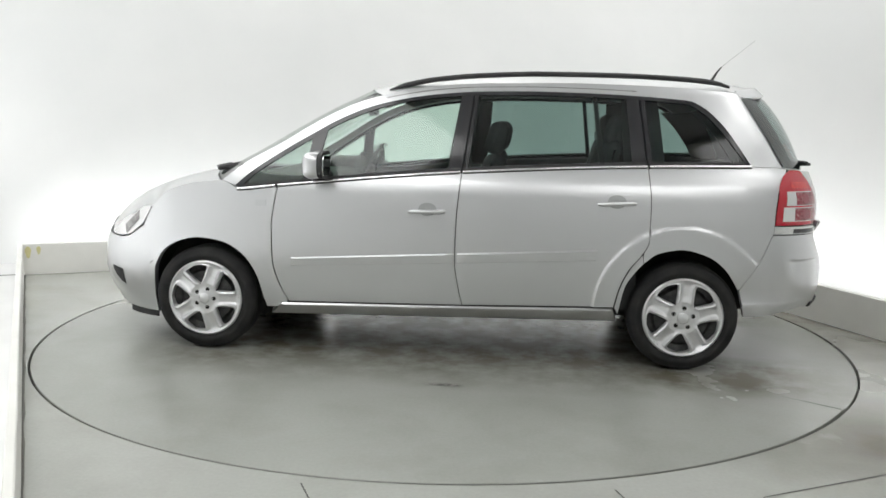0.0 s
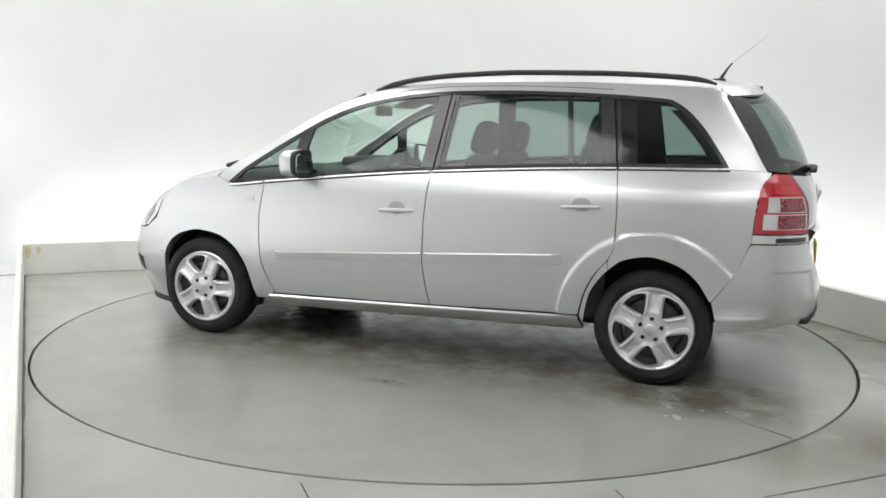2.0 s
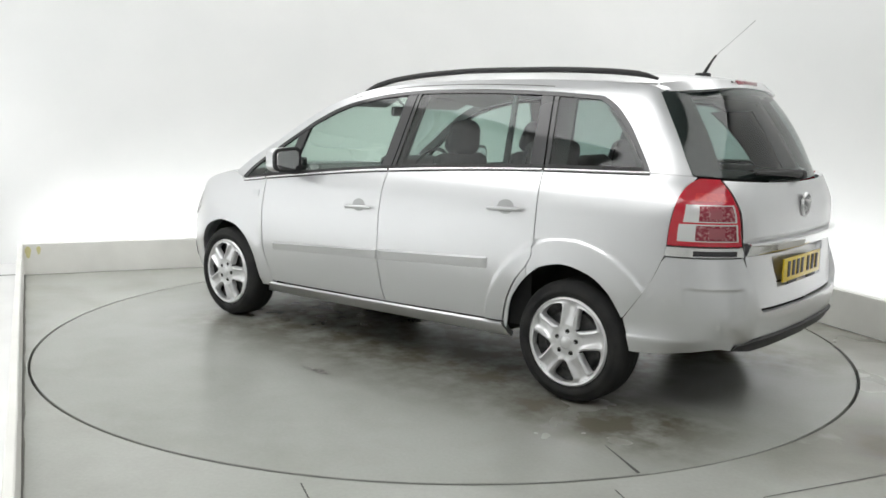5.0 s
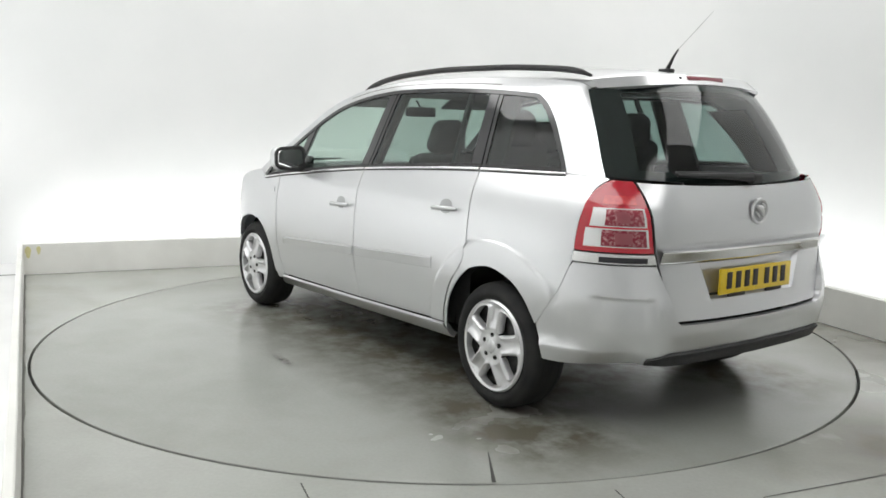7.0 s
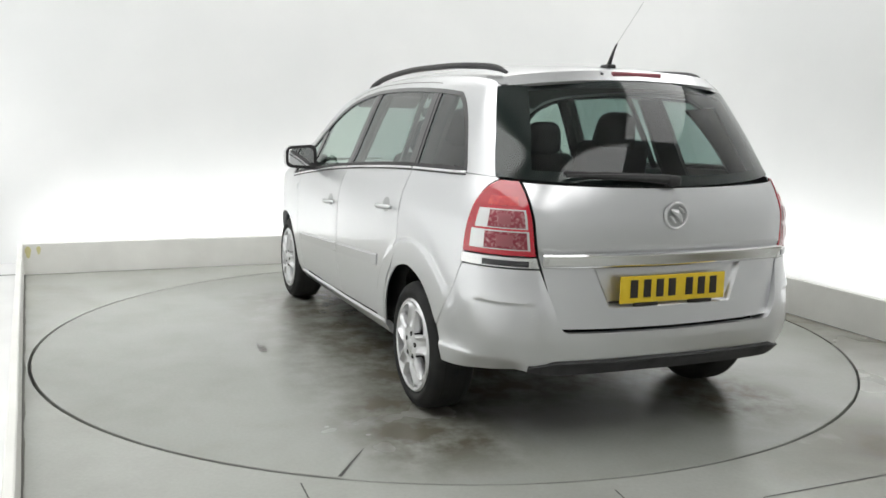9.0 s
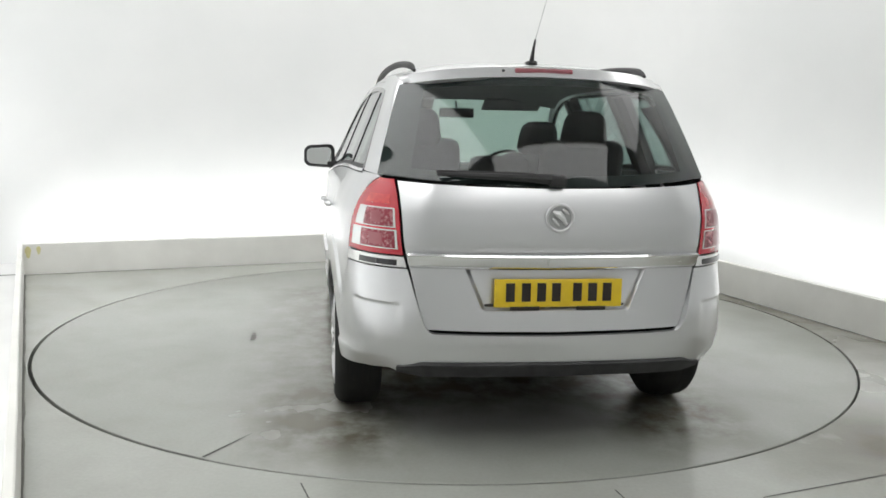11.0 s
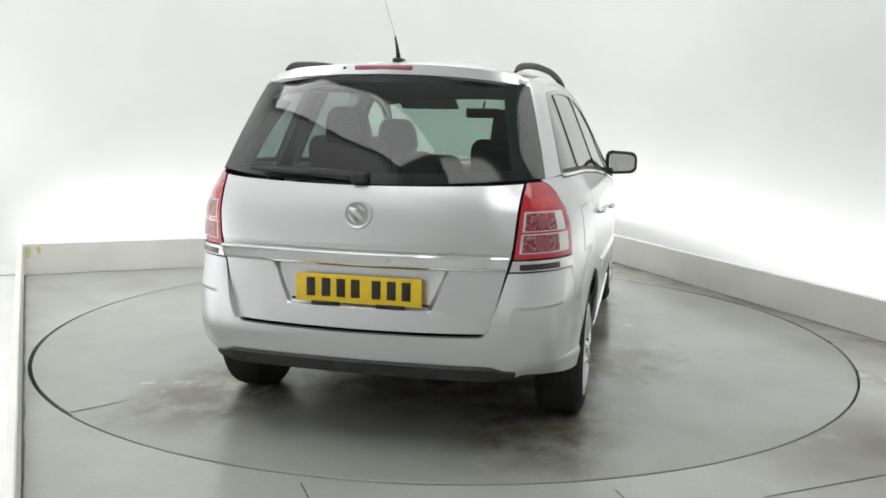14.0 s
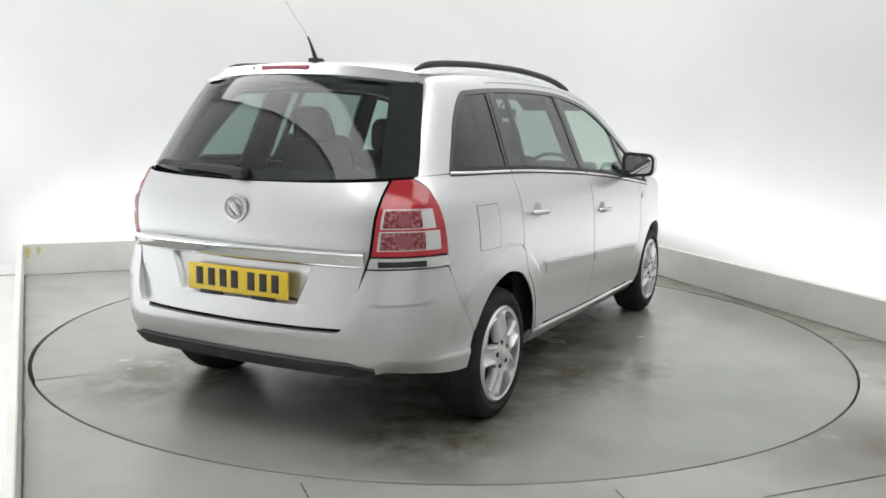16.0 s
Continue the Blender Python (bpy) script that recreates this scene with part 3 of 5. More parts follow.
EDGE = [(1.21, 0.985), (1.08, 1.086), (0.880, 1.203), (0.69, 1.320), (0.562, 1.390), (0.404, 1.455), (0.10, 1.528), (-0.30, 1.556), (-0.80, 1.562), (-1.30, 1.548), (-1.60, 1.526), (-1.89, 1.499)]
EDGE_Z = Curve(EDGE)
GATE_SIDE = [(-1.89, 1.499), (-1.955, 1.30), (-2.005, 1.118)]
ARCH_R = [(-1.155, 0.596), (-1.233, 0.652), (-1.360, 0.676), (-1.490, 0.646), (-1.596, 0.572), (-1.666, 0.466)]
ARCH_F = [(1.625, 0.470), (1.570, 0.560), (1.466, 0.626), (1.345, 0.652), (1.214, 0.637), (1.085, 0.566), (1.001, 0.438), (0.955, 0.260)]
DOOR_F_FRONT = [(0.822, 0.300), (0.874, 0.410), (0.909, 0.537), (0.914, 0.731), (0.895, 0.880), (0.880, 0.962)]
DOOR_GAP = [(-0.172, 0.320), (-0.149, 0.416), (-0.126, 0.576), (-0.129, 0.766), (-0.150, 1.060)]
DOOR_R_BACK = [(-1.005, 0.345), (-1.030, 0.45), (-1.080, 0.56), (-1.150, 0.648), (-1.180, 0.71), (-1.184, 0.90), (-1.166, 1.113)]


def flare(s, z):
    """The pressed lip round the wheel openings."""
    up = 0.0
    for cx, cz, r in ((-1.37, 0.316, 0.40), (1.31, 0.30, 0.38)):
        d = math.hypot(s - cx, z - cz) - r
        if -0.2 < d < 0.10 and z > 0.3:
            up = max(up, 0.011 * ease((0.088 - d) / 0.016) * ease((s + 1.86) / 0.14) if cx < 0 else 0.006 * ease((0.07 - d) / 0.07))
    return up


def tail_s(y, z):
    """Plan length at which the skin's half width is y, at height z."""
    want = y / WIDTH(z)
    a, b = -2.95, -1.6
    for _ in range(40):
        c = (a + b) / 2
        if PLAN_Y(c) < want:
            a = c
        else:
            b = c
    return (a + b) / 2


GATE = [(0.530, 0.528), (0.585, 0.76), (0.602, 0.83), (0.622, 1.060), (0.628, 1.104)]
GATE_Y = Curve([(z, y) for y, z in GATE])


car = new("car")
tagged(car, "silver five-door people carrier parked on the turntable", "car")


def plate(thick, w, h, r, at, lean=0.0):
    """A flat block with round corners, its face along x."""
    bm = bmesh.new()
    ring = []
    for cy, cz, a0 in ((1, 1, 0), (-1, 1, 90), (-1, -1, 180), (1, -1, 270)):
        for k in range(7):
            a = radians(a0 + 15 * k)
            y, z = cy * (w / 2 - r) + r * math.cos(a), cz * (h / 2 - r) + r * math.sin(a)
            ring.append((y, z * (1 - lean * y / w)))
    front = [bm.verts.new((at[0] - thick / 2, at[1] + y * 0.96, at[2] + z * 0.96)) for y, z in ring]
    mid = [bm.verts.new((at[0] - thick / 2 + 0.004, at[1] + y, at[2] + z)) for y, z in ring]
    back = [bm.verts.new((at[0] + thick / 2, at[1] + y * 0.9, at[2] + z * 0.9)) for y, z in ring]
    n = len(ring)
    for p, q in ((front, mid), (mid, back)):
        for i in range(n):
            bm.faces.new((p[i], p[(i + 1) % n], q[(i + 1) % n], q[i]))
    bm.faces.new(front[::-1])
    bm.faces.new(back)
    return bm


def build_side(side):
    left = side > 0
    # ---- lower panels
    fender_outer = along(60, [(1.64, 0.50), (1.70, 0.60), (1.74, 0.70), (1.70, 0.815)], [(1.70, 0.815), (1.55, 0.905), (1.40, 0.955), (1.21, 0.985), (1.14, 0.955), (1.11, 0.938)],
                         [(1.11, 0.938), (0.882, 0.961)], [(0.882, 0.961), (0.897, 0.880), (0.916, 0.731), (0.911, 0.537), (0.876, 0.410), (0.826, 0.300), (0.86, 0.262)])
    fender = panel("front_wing", along(60, ARCH_F), fender_outer, 10, PAINT, car, side, bulge=flare, depth=0.03)
    rows = [[skin(s, z, 0.004, side) for s in (1.005, 0.975, 0.945)] for z in (0.845, 0.862, 0.880)]
    shell("side_indicator", rows, PAINT_DULL, fender, 0.01, 0, "small clear side indicator lens")

    def side_door(name, a, b, label):
        return panel(name, along(56, a), along(56, b), 84, PAINT, car, side, label=label, bulge=flare)

    fdoor = side_door("front_door", DOOR_F_FRONT, DOOR_GAP, "silver front door")
    rdoor = side_door("rear_door", DOOR_GAP, DOOR_R_BACK, "silver rear door")
    quarter_outer = along(70, [(-1.154, 0.652), (-1.182, 0.71), (-1.186, 0.90), (-1.168, 1.113)], [(-1.168, 1.113), (-1.742, 1.124)], [(-1.742, 1.124), (-2.005, 1.118), (-2.040, 1.113)],
                          [(-2.040, 1.113), (-1.979, 1.088), (-1.929, 1.049), (-1.896, 0.991), (-1.878, 0.90), (-1.871, 0.77)], [(-1.868, 0.77), (-1.76, 0.60), (-1.674, 0.472)])
    lip_a = along(20, [(-1.030, 0.310), (-1.060, 0.458), (-1.118, 0.555), (-1.153, 0.594)])
    lip_b = along(20, [(-1.012, 0.345), (-1.036, 0.45), (-1.086, 0.56), (-1.150, 0.642)])
    panel("arch_lip", lip_a, lip_b, 4, PAINT, car, side, bulge=flare, depth=0.006, gap=0.0, label="silver lip of the wheel arch")
    quarter = panel("quarter_panel", along(70, ARCH_R), quarter_outer, 56, PAINT, car, side, bulge=flare, depth=0.006, gap=0.0007)

    # roof side frame with the screen pillar and rear pillar
    panel("side_frame", along(90, WIN_TOP, QUARTER_BACK), along(90, EDGE, GATE_SIDE), 5, PAINT, car, side, gap=0.001, label="silver window surround and pillars")
    # sill
    sill_a = along(40, [(0.94, 0.208), (-0.12, 0.230), (-1.03, 0.250)])
    sill_b = along(40, [(0.86, 0.292), (-0.12, 0.314), (-1.00, 0.338)])
    rows = []
    for (s0, z0), (s1, z1) in zip(sill_a, sill_b):
        row = []
        for t, o in ((0, -0.02), (0.3, -0.005), (0.62, 0.0), (0.8, 0.012), (0.92, 0.013), (1.0, 0.0)):
            row.append(skin(s0 + (s1 - s0) * t, z0 + (z1 - z0) * t, o, side))
        rows.append(row)
    shell("sill", rows, PAINT, car, 0.03, 0.001, "silver sill with a rolled top edge")

    # ---- rub strips, handles
    for owner, s0, s1 in ((fdoor, 0.800, -0.118), (rdoor, -0.140, -0.905)):
        rows = []
        for i in range(25):
            t = i / 24
            s = s0 + (s1 - s0) * t
            zt = 0.560 + (0.662 - 0.560) * (0.80 - s) / 1.705
            zb = zt - 0.050 - 0.010 * (0.80 - s) / 1.705
            end = ease(t / 0.03) * ease((1 - t) / 0.03)
            rows.append([skin(s, zb + (zt - zb) * v, o * (0.3 + 0.7 * end), side) for v, o in ((0, 0.001), (0.07, 0.015), (0.45, 0.017), (0.88, 0.019), (1.0, 0.001))])
        shell("rub_strip", rows, PAINT, owner, 0.006, 0, "silver rubbing strip", 50)
    for owner, sc, zc in ((fdoor, 0.030, 0.842), (rdoor, -1.000, 0.912)):
        # flat grey patch painting the shade of a scooped cup, then the bar across it
        rows = []
        for i in range(13):
            a = -1 + 2 * i / 12
            w = math.sqrt(max(0.0, 1 - a * a))
            rows.append([skin(sc + 0.052 * a, zc + 0.012 + 0.036 * b * w, 0.0015, side) for b in (-1, -0.4, 0.2, 1)])
        shell("handle_shade", rows, GREY_CUP, owner, 0.0, 0, "grey patch painted as shade behind the handle")
        pts = [skin(sc + 0.100 - 0.200 * t / 10, zc - 0.004 + 0.008 * t / 10, 0.012 + 0.020 * math.sin(math.pi * t / 10) ** 0.6, side) for t in range(11)]
        part("door_handle", tube(pts, [0.008] + [0.0125] * 9 + [0.008], 10, 0.95), PAINT, owner, "silver pull handle")

    # ---- glass and black pillars
    def glazed(name, lower, upper, n, mat, owner, label, out=-0.006):
        return panel(name, along(n, *lower), along(n, *upper), 8, mat, owner, side, out=out, depth=0.004, gap=0.0, label=label)

    def belt(a, b):
        return [(a + (b - a) * i / 6, BELT_Z(a + (b - a) * i / 6) + 0.008) for i in range(7)]

    def crown(a, b, drop=0.016):
        return [(a + (b - a) * i / 8, WIN_TOP_Z(a + (b - a) * i / 8) - drop) for i in range(9)]

    glazed("corner_window", [belt(1.06, 0.735)], [crown(1.05, 0.700)], 14, GLASS_FRONT, fender, "small triangular front corner window")
    glazed("window", [belt(0.690, -0.085)], [crown(0.628, -0.140)], 22, GLASS_FRONT, fdoor, "green-tinted front door window")
    glazed("window", [belt(-0.165, -1.095)], [crown(-0.215, -1.055)], 22, GLASS_REAR, rdoor, "dark-tinted rear door window")
    q_low = [belt(-1.175, -1.715)]
    q_up = [crown(-1.130, -1.385), [(-1.385, 1.459), (-1.462, 1.420), (-1.540, 1.345), (-1.635, 1.235), (-1.700, 1.150), (-1.715, 1.140)]]
    glazed("quarter_window", q_low, q_up, 24, GLASS_REAR, quarter, "dark-tinted rear quarter window")

    def bar(name, low_a, low_b, up_a, up_b, owner, out=-0.002, label="gloss black window pillar"):
        a = [(low_a + (low_b - low_a) * i / 4, BELT_Z(low_a + (low_b - low_a) * i / 4) + 0.004) for i in range(5)]
        b = [(up_a + (up_b - up_a) * i / 4, WIN_TOP_Z(up_a + (up_b - up_a) * i / 4) - 0.004) for i in range(5)]
        panel(name, along(4, a), along(4, b), 14, BLACK_GLOSS, owner, side, out=out, depth=0.02, gap=0.0, label=label)

    bar("window_post", 0.745, 0.685, 0.705, 0.622, fdoor)
    bar("door_pillar", -0.075, -0.148, -0.128, -0.196, fdoor)
    bar("door_pillar", -0.158, -0.180, -0.204, -0.226, rdoor)
    bar("door_pillar", -1.080, -1.158, -1.040, -1.108, rdoor)
    bar("door_pillar", -1.168, -1.190, -1.116, -1.142, quarter)
    bar("window_post", -0.905, -0.935, -0.855, -0.880, rdoor, -0.012)
    # black seal along the top and rear, chrome along the belt
    seal_a = along(80, WIN_TOP, QUARTER_BACK)
    seal_b = along(80, [(p[0] - (0.035 if i == 0 else 0.012 if i < 6 else 0.0), p[1] - 0.020 + (0.01 if i == 0 else 0)) for i, p in enumerate(WIN_TOP)],
                   [(-1.385, 1.454), (-1.456, 1.415), (-1.534, 1.342), (-1.630, 1.235), (-1.703, 1.142), (-1.708, 1.130)])
    panel("window_seal", seal_a, seal_b, 2, BLACK_GLOSS, car, side, out=0.001, depth=0.012, gap=0.0, label="gloss black window seal")
    for owner, a, b in ((fender, 1.115, 0.895), (fdoor, 0.880, -0.142), (rdoor, -0.156, -1.160), (quarter, -1.174, -1.742)):
        rows = []
        for i in range(21):
            s = a + (b - a) * i / 20
            rows.append([skin(s, BELT_Z(s) + dz, o, side) for dz, o in ((-0.005, 0.001), (-0.004, 0.007), (0.001, 0.009), (0.006, 0.007), (0.009, 0.0))])
        shell("belt_moulding", rows, CHROME, owner, 0.004, 0, "bright chrome strip under the windows", 60)
        # gap below the chrome, drawn as a thin dark strip
        rows = [[skin(a + (b - a) * i / 20, BELT_Z(a + (b - a) * i / 20) + dz, 0.0018, side) for dz in (-0.0105, -0.0055)] for i in range(21)]
        shell("belt_gap", rows, BLACK_MATT, owner, 0.003, 0, "thin dark gap line under the chrome strip")
    # black band between chrome and glass
    for owner, a, b in ((fender, 1.08, 0.75), (fdoor, 0.745, -0.142), (rdoor, -0.156, -1.160), (quarter, -1.174, -1.725)):
        rows = [[skin(a + (b - a) * i / 16, BELT_Z(a + (b - a) * i / 16) + dz, -0.001, side) for dz in (0.006, 0.026)] for i in range(17)]
        shell("window_gasket", rows, BLACK_MATT, owner, 0.012, 0)

    rows = [[skin(0.30 - 1.40 * i / 40, WIN_TOP_Z(0.30 - 1.40 * i / 40) + 0.026 + dz, 0.0006, side) for dz in (-0.0018, 0.0018)] for i in range(41)]
    shell("roof_joint", rows, BEAD, car, 0.0, 0.0, "fine joint line above the doors")
    # ---- door mirror
    arm = join(rounded_box((0.10, 0.13, 0.05), 0.018, at=(0.0, -0.085, -0.030), turn=Matrix.Rotation(radians(8), 4, "X")),
               rounded_box((0.13, 0.03, 0.085), 0.012, at=(0.055, -0.150, -0.005)))
    mirror = part("door_mirror", arm, BLACK_MATT, car, "door mirror on a black foot")
    mirror.matrix_basis = pose(0.630, side * 0.912, 1.060) @ Matrix.Diagonal((1, side, 1, 1))
    bm = rounded_box((0.115, 0.205, 0.150), 0.045, at=(0.015, 0.02, 0.025), segments=4)
    for v in bm.verts:
        if v.co.x < -0.02:
            v.co.x = -0.02 + (v.co.x + 0.02) * 0.3
        v.co.z *= 1 - 0.6 * max(0, v.co.y - 0.02)
    part("housing", bm, PAINT, mirror, "silver painted mirror shell")
    part("rim", plate(0.05, 0.208, 0.152, 0.045, (-0.020, 0.02, 0.025), 0.18), BLACK_MATT, mirror)
    part("mirror_glass", plate(0.006, 0.170, 0.116, 0.034, (-0.0455, 0.022, 0.025), 0.18), MIRROR, mirror, "mirror glass")

    # ---- tail light
    lamp_a = along(30, [(-1.875, 0.815), (-1.881, 0.90), (-1.899, 0.990), (-1.932, 1.046), (-1.982, 1.084), (-2.045, 1.108)])
    lamp_b = along(30, [(tail_s(GATE_Y(z) + 0.006, z), z) for z in (0.815, 0.87, 0.93, 0.99, 1.04, 1.080, 1.106)])
    lamp = panel("tail_light", lamp_a, lamp_b, 16, RED_LENS, car, side, out=0.006, depth=0.004, gap=0.002, label="tall red and clear tail light cluster")

    def lens(name, z0, z1, u0, u1, mat, out, label=""):
        rows = []
        for i in range(5):
            z = z0 + (z1 - z0) * i / 4
            sa = Curve([(p[1], p[0]) for p in lamp_a])(z)
            sb = Curve([(p[1], p[0]) for p in lamp_b])(z)
            rows.append([skin(sa + (sb - sa) * (u0 + (u1 - u0) * j / 8), z, out, side) for j in range(9)])
        return shell(name, rows, mat, lamp, 0.006, 0.0, label)

    lens("reversing_lens", 0.922, 0.996, 0.17, 0.93, CLEAR_LENS, 0.0080, "clear lens cell with a pale outer end")
    lens("indicator_lens", 0.838, 0.914, 0.12, 0.94, CLEAR_LENS, 0.0080, "clear lens cell with a pale outer end")
    lens("reflector", 0.926, 0.991, 0.38, 0.90, FACET_LENS, 0.0092, "facetted dull red reflector")
    lens("reflector", 0.842, 0.909, 0.35, 0.91, FACET_LENS, 0.0092, "facetted dull red reflector")
    lens("bulb_bowl", 0.938, 0.980, 0.54, 0.72, PINK_LENS, 0.0102, "dull red bowl behind the lens")
    lens("bulb_bowl", 0.852, 0.898, 0.53, 0.74, PINK_LENS, 0.0102, "dull red bowl behind the lens")
    lens("top_reflector", 1.010, 1.045, 0.30, 0.85, RED_FACET, 0.0078, "brighter facetted part of the red lens")
    low_a = along(4, [(-1.868, 0.768), (-1.871, 0.811)])
    low_b = along(4, [(tail_s(GATE_Y(z) + 0.006, z), z) for z in (0.768, 0.811)])
    foot = panel("lamp_foot", low_a, low_b, 16, CHROME_SATIN, lamp, side, out=0.006, depth=0.012, gap=0.001, label="bright silver strip under the lens")
    rows = [[skin(-2.02 - 0.25 * j / 8, z, 0.0080, side) for j in range(9)] for z in (0.774, 0.785, 0.797)]
    shell("lamp_slot", rows, BLACK_GLOSS, lamp, 0.002, 0, "dark slot in the silver strip")

    # ---- headlight and front corner
    head_a = along(20, [(1.706, 0.806), (1.748, 0.714), (1.775, 0.694), (1.862, 0.640), (1.99, 0.624), (2.10, 0.628)])
    head_b = along(20, [(1.708, 0.818), (1.77, 0.822), (1.85, 0.803), (1.98, 0.744), (2.10, 0.692), (2.16, 0.672)])
    head = panel("headlight", head_a, head_b, 8, CLEAR_LENS, car, side, out=0.004, depth=0.03, label="clear swept-back headlight")
    rows = [[skin(1.80 + 0.03 * i + 0.02 * j, 0.735 - 0.03 * i + 0.016 * j, 0.007, side) for j in range(4)] for i in range(4)]
    shell("indicator", rows, GREY_LENS, head, 0.002, 0, "grey inner reflector")

    # ---- wheel house
    for cx in (-1.386, 1.317):
        bm = bmesh.new()
        ring = []
        for i in range(25):
            t = math.pi * (0.0 + 1.0 * i / 24)
            r = 0.375 if cx > 0 else 0.395
            ring.append([(cx + r * math.cos(t), side * y, 0.300 + r * math.sin(t)) for y in ((0.79 if cx < 0 else 0.755), 0.55)])
        vs = [[bm.verts.new(p) for p in q] for q in ring]
        for a, b in zip(vs, vs[1:]):
            bm.faces.new((a[0], b[0], b[1], a[1]))
        hub = bm.verts.new((cx, side * 0.55, 0.30))
        for a, b in zip(vs, vs[1:]):
            bm.faces.new((a[1], b[1], hub))
        part("arch_liner", bm, UNDER, car, "black wheel arch liner")

    # door cards close the gaps from inside
    for owner, a, b in ((fdoor, 0.92, -0.14), (rdoor, -0.14, -1.13)):
        rows = [[skin(a + (b - a) * i / 10, z, -0.075, side) for z in (0.30, 0.5, 0.75, 0.95, 1.035 if a < 0.5 else 0.945 + 0.09 * i / 10)] for i in range(11)]
        shell("door_card", rows, BLACK_MATT, owner, 0.0, 0, "dark inner door trim")
    rows = [[skin(-1.15 - 0.62 * i / 10, z, -0.08, side) for z in (0.70, 0.9, 1.08)] for i in range(11)]
    shell("side_trim", rows, BLACK_MATT, quarter, 0.0, 0, "dark inner side trim")
    # inner linings of the pillars above the belt
    for nm, lo, hi in (("pillar_lining", (-0.060, -0.19), (-0.12, -0.235)), ("pillar_lining", (-1.04, -1.27), (-1.02, -1.22))):
        rows = [[skin(lo[0] + (lo[1] - lo[0]) * i / 4 + ((hi[0] + (hi[1] - hi[0]) * i / 4) - (lo[0] + (lo[1] - lo[0]) * i / 4)) * (z - 1.08) / 0.42, z, -0.045, side) for z in (1.06, 1.2, 1.35, 1.50)] for i in range(5)]
        shell(nm, rows, BLACK_MATT, car, 0.02, 0)
    lin_a = along(30, [(-1.40, 1.44), (-1.44, 1.405), (-1.52, 1.32), (-1.60, 1.22), (-1.66, 1.13)])
    lin_b = along(30, [(-1.74, 1.45), (-1.84, 1.30), (-1.90, 1.13)])
    panel("pillar_lining", lin_a, lin_b, 5, BLACK_MATT, car, side, out=-0.05, depth=0.01, gap=0, label="dark rear pillar lining")
    if not left:
        rows = [[skin(-1.435 - 0.185 * i / 8, 0.80 + 0.185 * j / 6, 0.0015, side) for j in range(7)] for i in range(9)]
        flap = shell("fuel_flap", rows, PAINT, quarter, 0.006, 0, "silver fuel filler flap")
        for (sa, za), (sb, zb) in (((-1.432, 0.798), (-1.623, 0.798)), ((-1.432, 0.987), (-1.623, 0.987)), ((-1.432, 0.798), (-1.432, 0.987)), ((-1.623, 0.798), (-1.623, 0.987))):
            w = 0.0011
            if abs(sa - sb) > 0.01:
                rows = [[skin(sa + (sb - sa) * i / 6, za + dz, 0.0012, side) for dz in (-w, w)] for i in range(7)]
            else:
                rows = [[skin(sa + ds, za + (zb - za) * i / 6, 0.0012, side) for ds in (-w, w)] for i in range(7)]
            shell("flap_gap", rows, SEAM, quarter, 0.0, 0)


GREY_CUP = material("shaded_cup", (0.42, 0.425, 0.43), 0.45, metal=0.5, coat=0.3)
CHROME_SATIN = material("satin_chrome", (0.78, 0.78, 0.77), 0.2, metal=0.85, coat=0.4)
build_side(1)
build_side(-1)


# ---------------------------------------------------------------- roof, screen, bonnet
def top_rows(edge, middle, n, m, power=2.2, drop=0.0):
    e = along(n, edge)
    c = along(n, middle)
    rows = []
    for (s, z), (cx, cz) in zip(e, c):
        p = skin(s, z)
        row = []
        for j in range(m + 1):
            t = -1 + 2 * j / m
            k = 1 - abs(t) ** power
            row.append(Vector((p.x + (cx - p.x) * k, -p.y * t, p.z + (cz - p.z) * k - drop)))
        rows.append(row)
    return rows


ROOF_MID = [(0.46, 1.530), (0.20, 1.585), (-0.30, 1.626), (-0.80, 1.634), (-1.30, 1.618), (-1.62, 1.594), (-1.76, 1.575), (-1.825, 1.545)]
ROOF_EDGE = [(0.33, 1.477), (0.10, 1.528), (-0.30, 1.556), (-0.80, 1.562), (-1.30, 1.548), (-1.60, 1.526), (-1.76, 1.513), (-1.89, 1.499)]
roof = shell("roof", top_rows(ROOF_EDGE, ROOF_MID, 40, 24, 2.6), PAINT, car, 0.0, 0.0, "silver roof")
shell("headlining", top_rows(ROOF_EDGE, ROOF_MID, 24, 12, 2.6, 0.045), LINING, car, 0.0, 0.0, "grey roof lining")
screen = shell("windscreen", top_rows([(1.21, 0.985), (1.08, 1.086), (0.880, 1.203), (0.69, 1.320), (0.562, 1.390), (0.40, 1.456), (0.335, 1.476)],
                                      [(1.40, 1.02), (1.188, 1.122), (1.034, 1.213), (0.882, 1.304), (0.70, 1.405), (0.55, 1.480), (0.465, 1.525)], 24, 20, 2.4), GLASS_FRONT, car, 0.0, 0.004, "green-tinted windscreen")
bonnet = shell("bonnet", top_rows([(1.215, 0.985), (1.40, 0.958), (1.55, 0.907), (1.70, 0.820), (1.85, 0.808), (1.98, 0.748), (2.10, 0.695), (2.25, 0.655)],
                                  [(1.40, 1.022), (1.55, 0.992), (1.75, 0.940), (1.90, 0.880), (2.03, 0.800), (2.12, 0.70), (2.15, 0.655)], 30, 24, 2.4), PAINT, car, 0.02, 0.003, "silver bonnet")
cowl = part("wiper_arm", tube([(1.17, 0.62, 1.068), (1.24, 0.61, 1.050), (1.32, 0.58, 1.034), (1.40, 0.40, 1.034), (1.425, 0.10, 1.040)], [0.012, 0.016, 0.014, 0.009, 0.006], 8), BLACK_MATT, car, "black windscreen wiper")

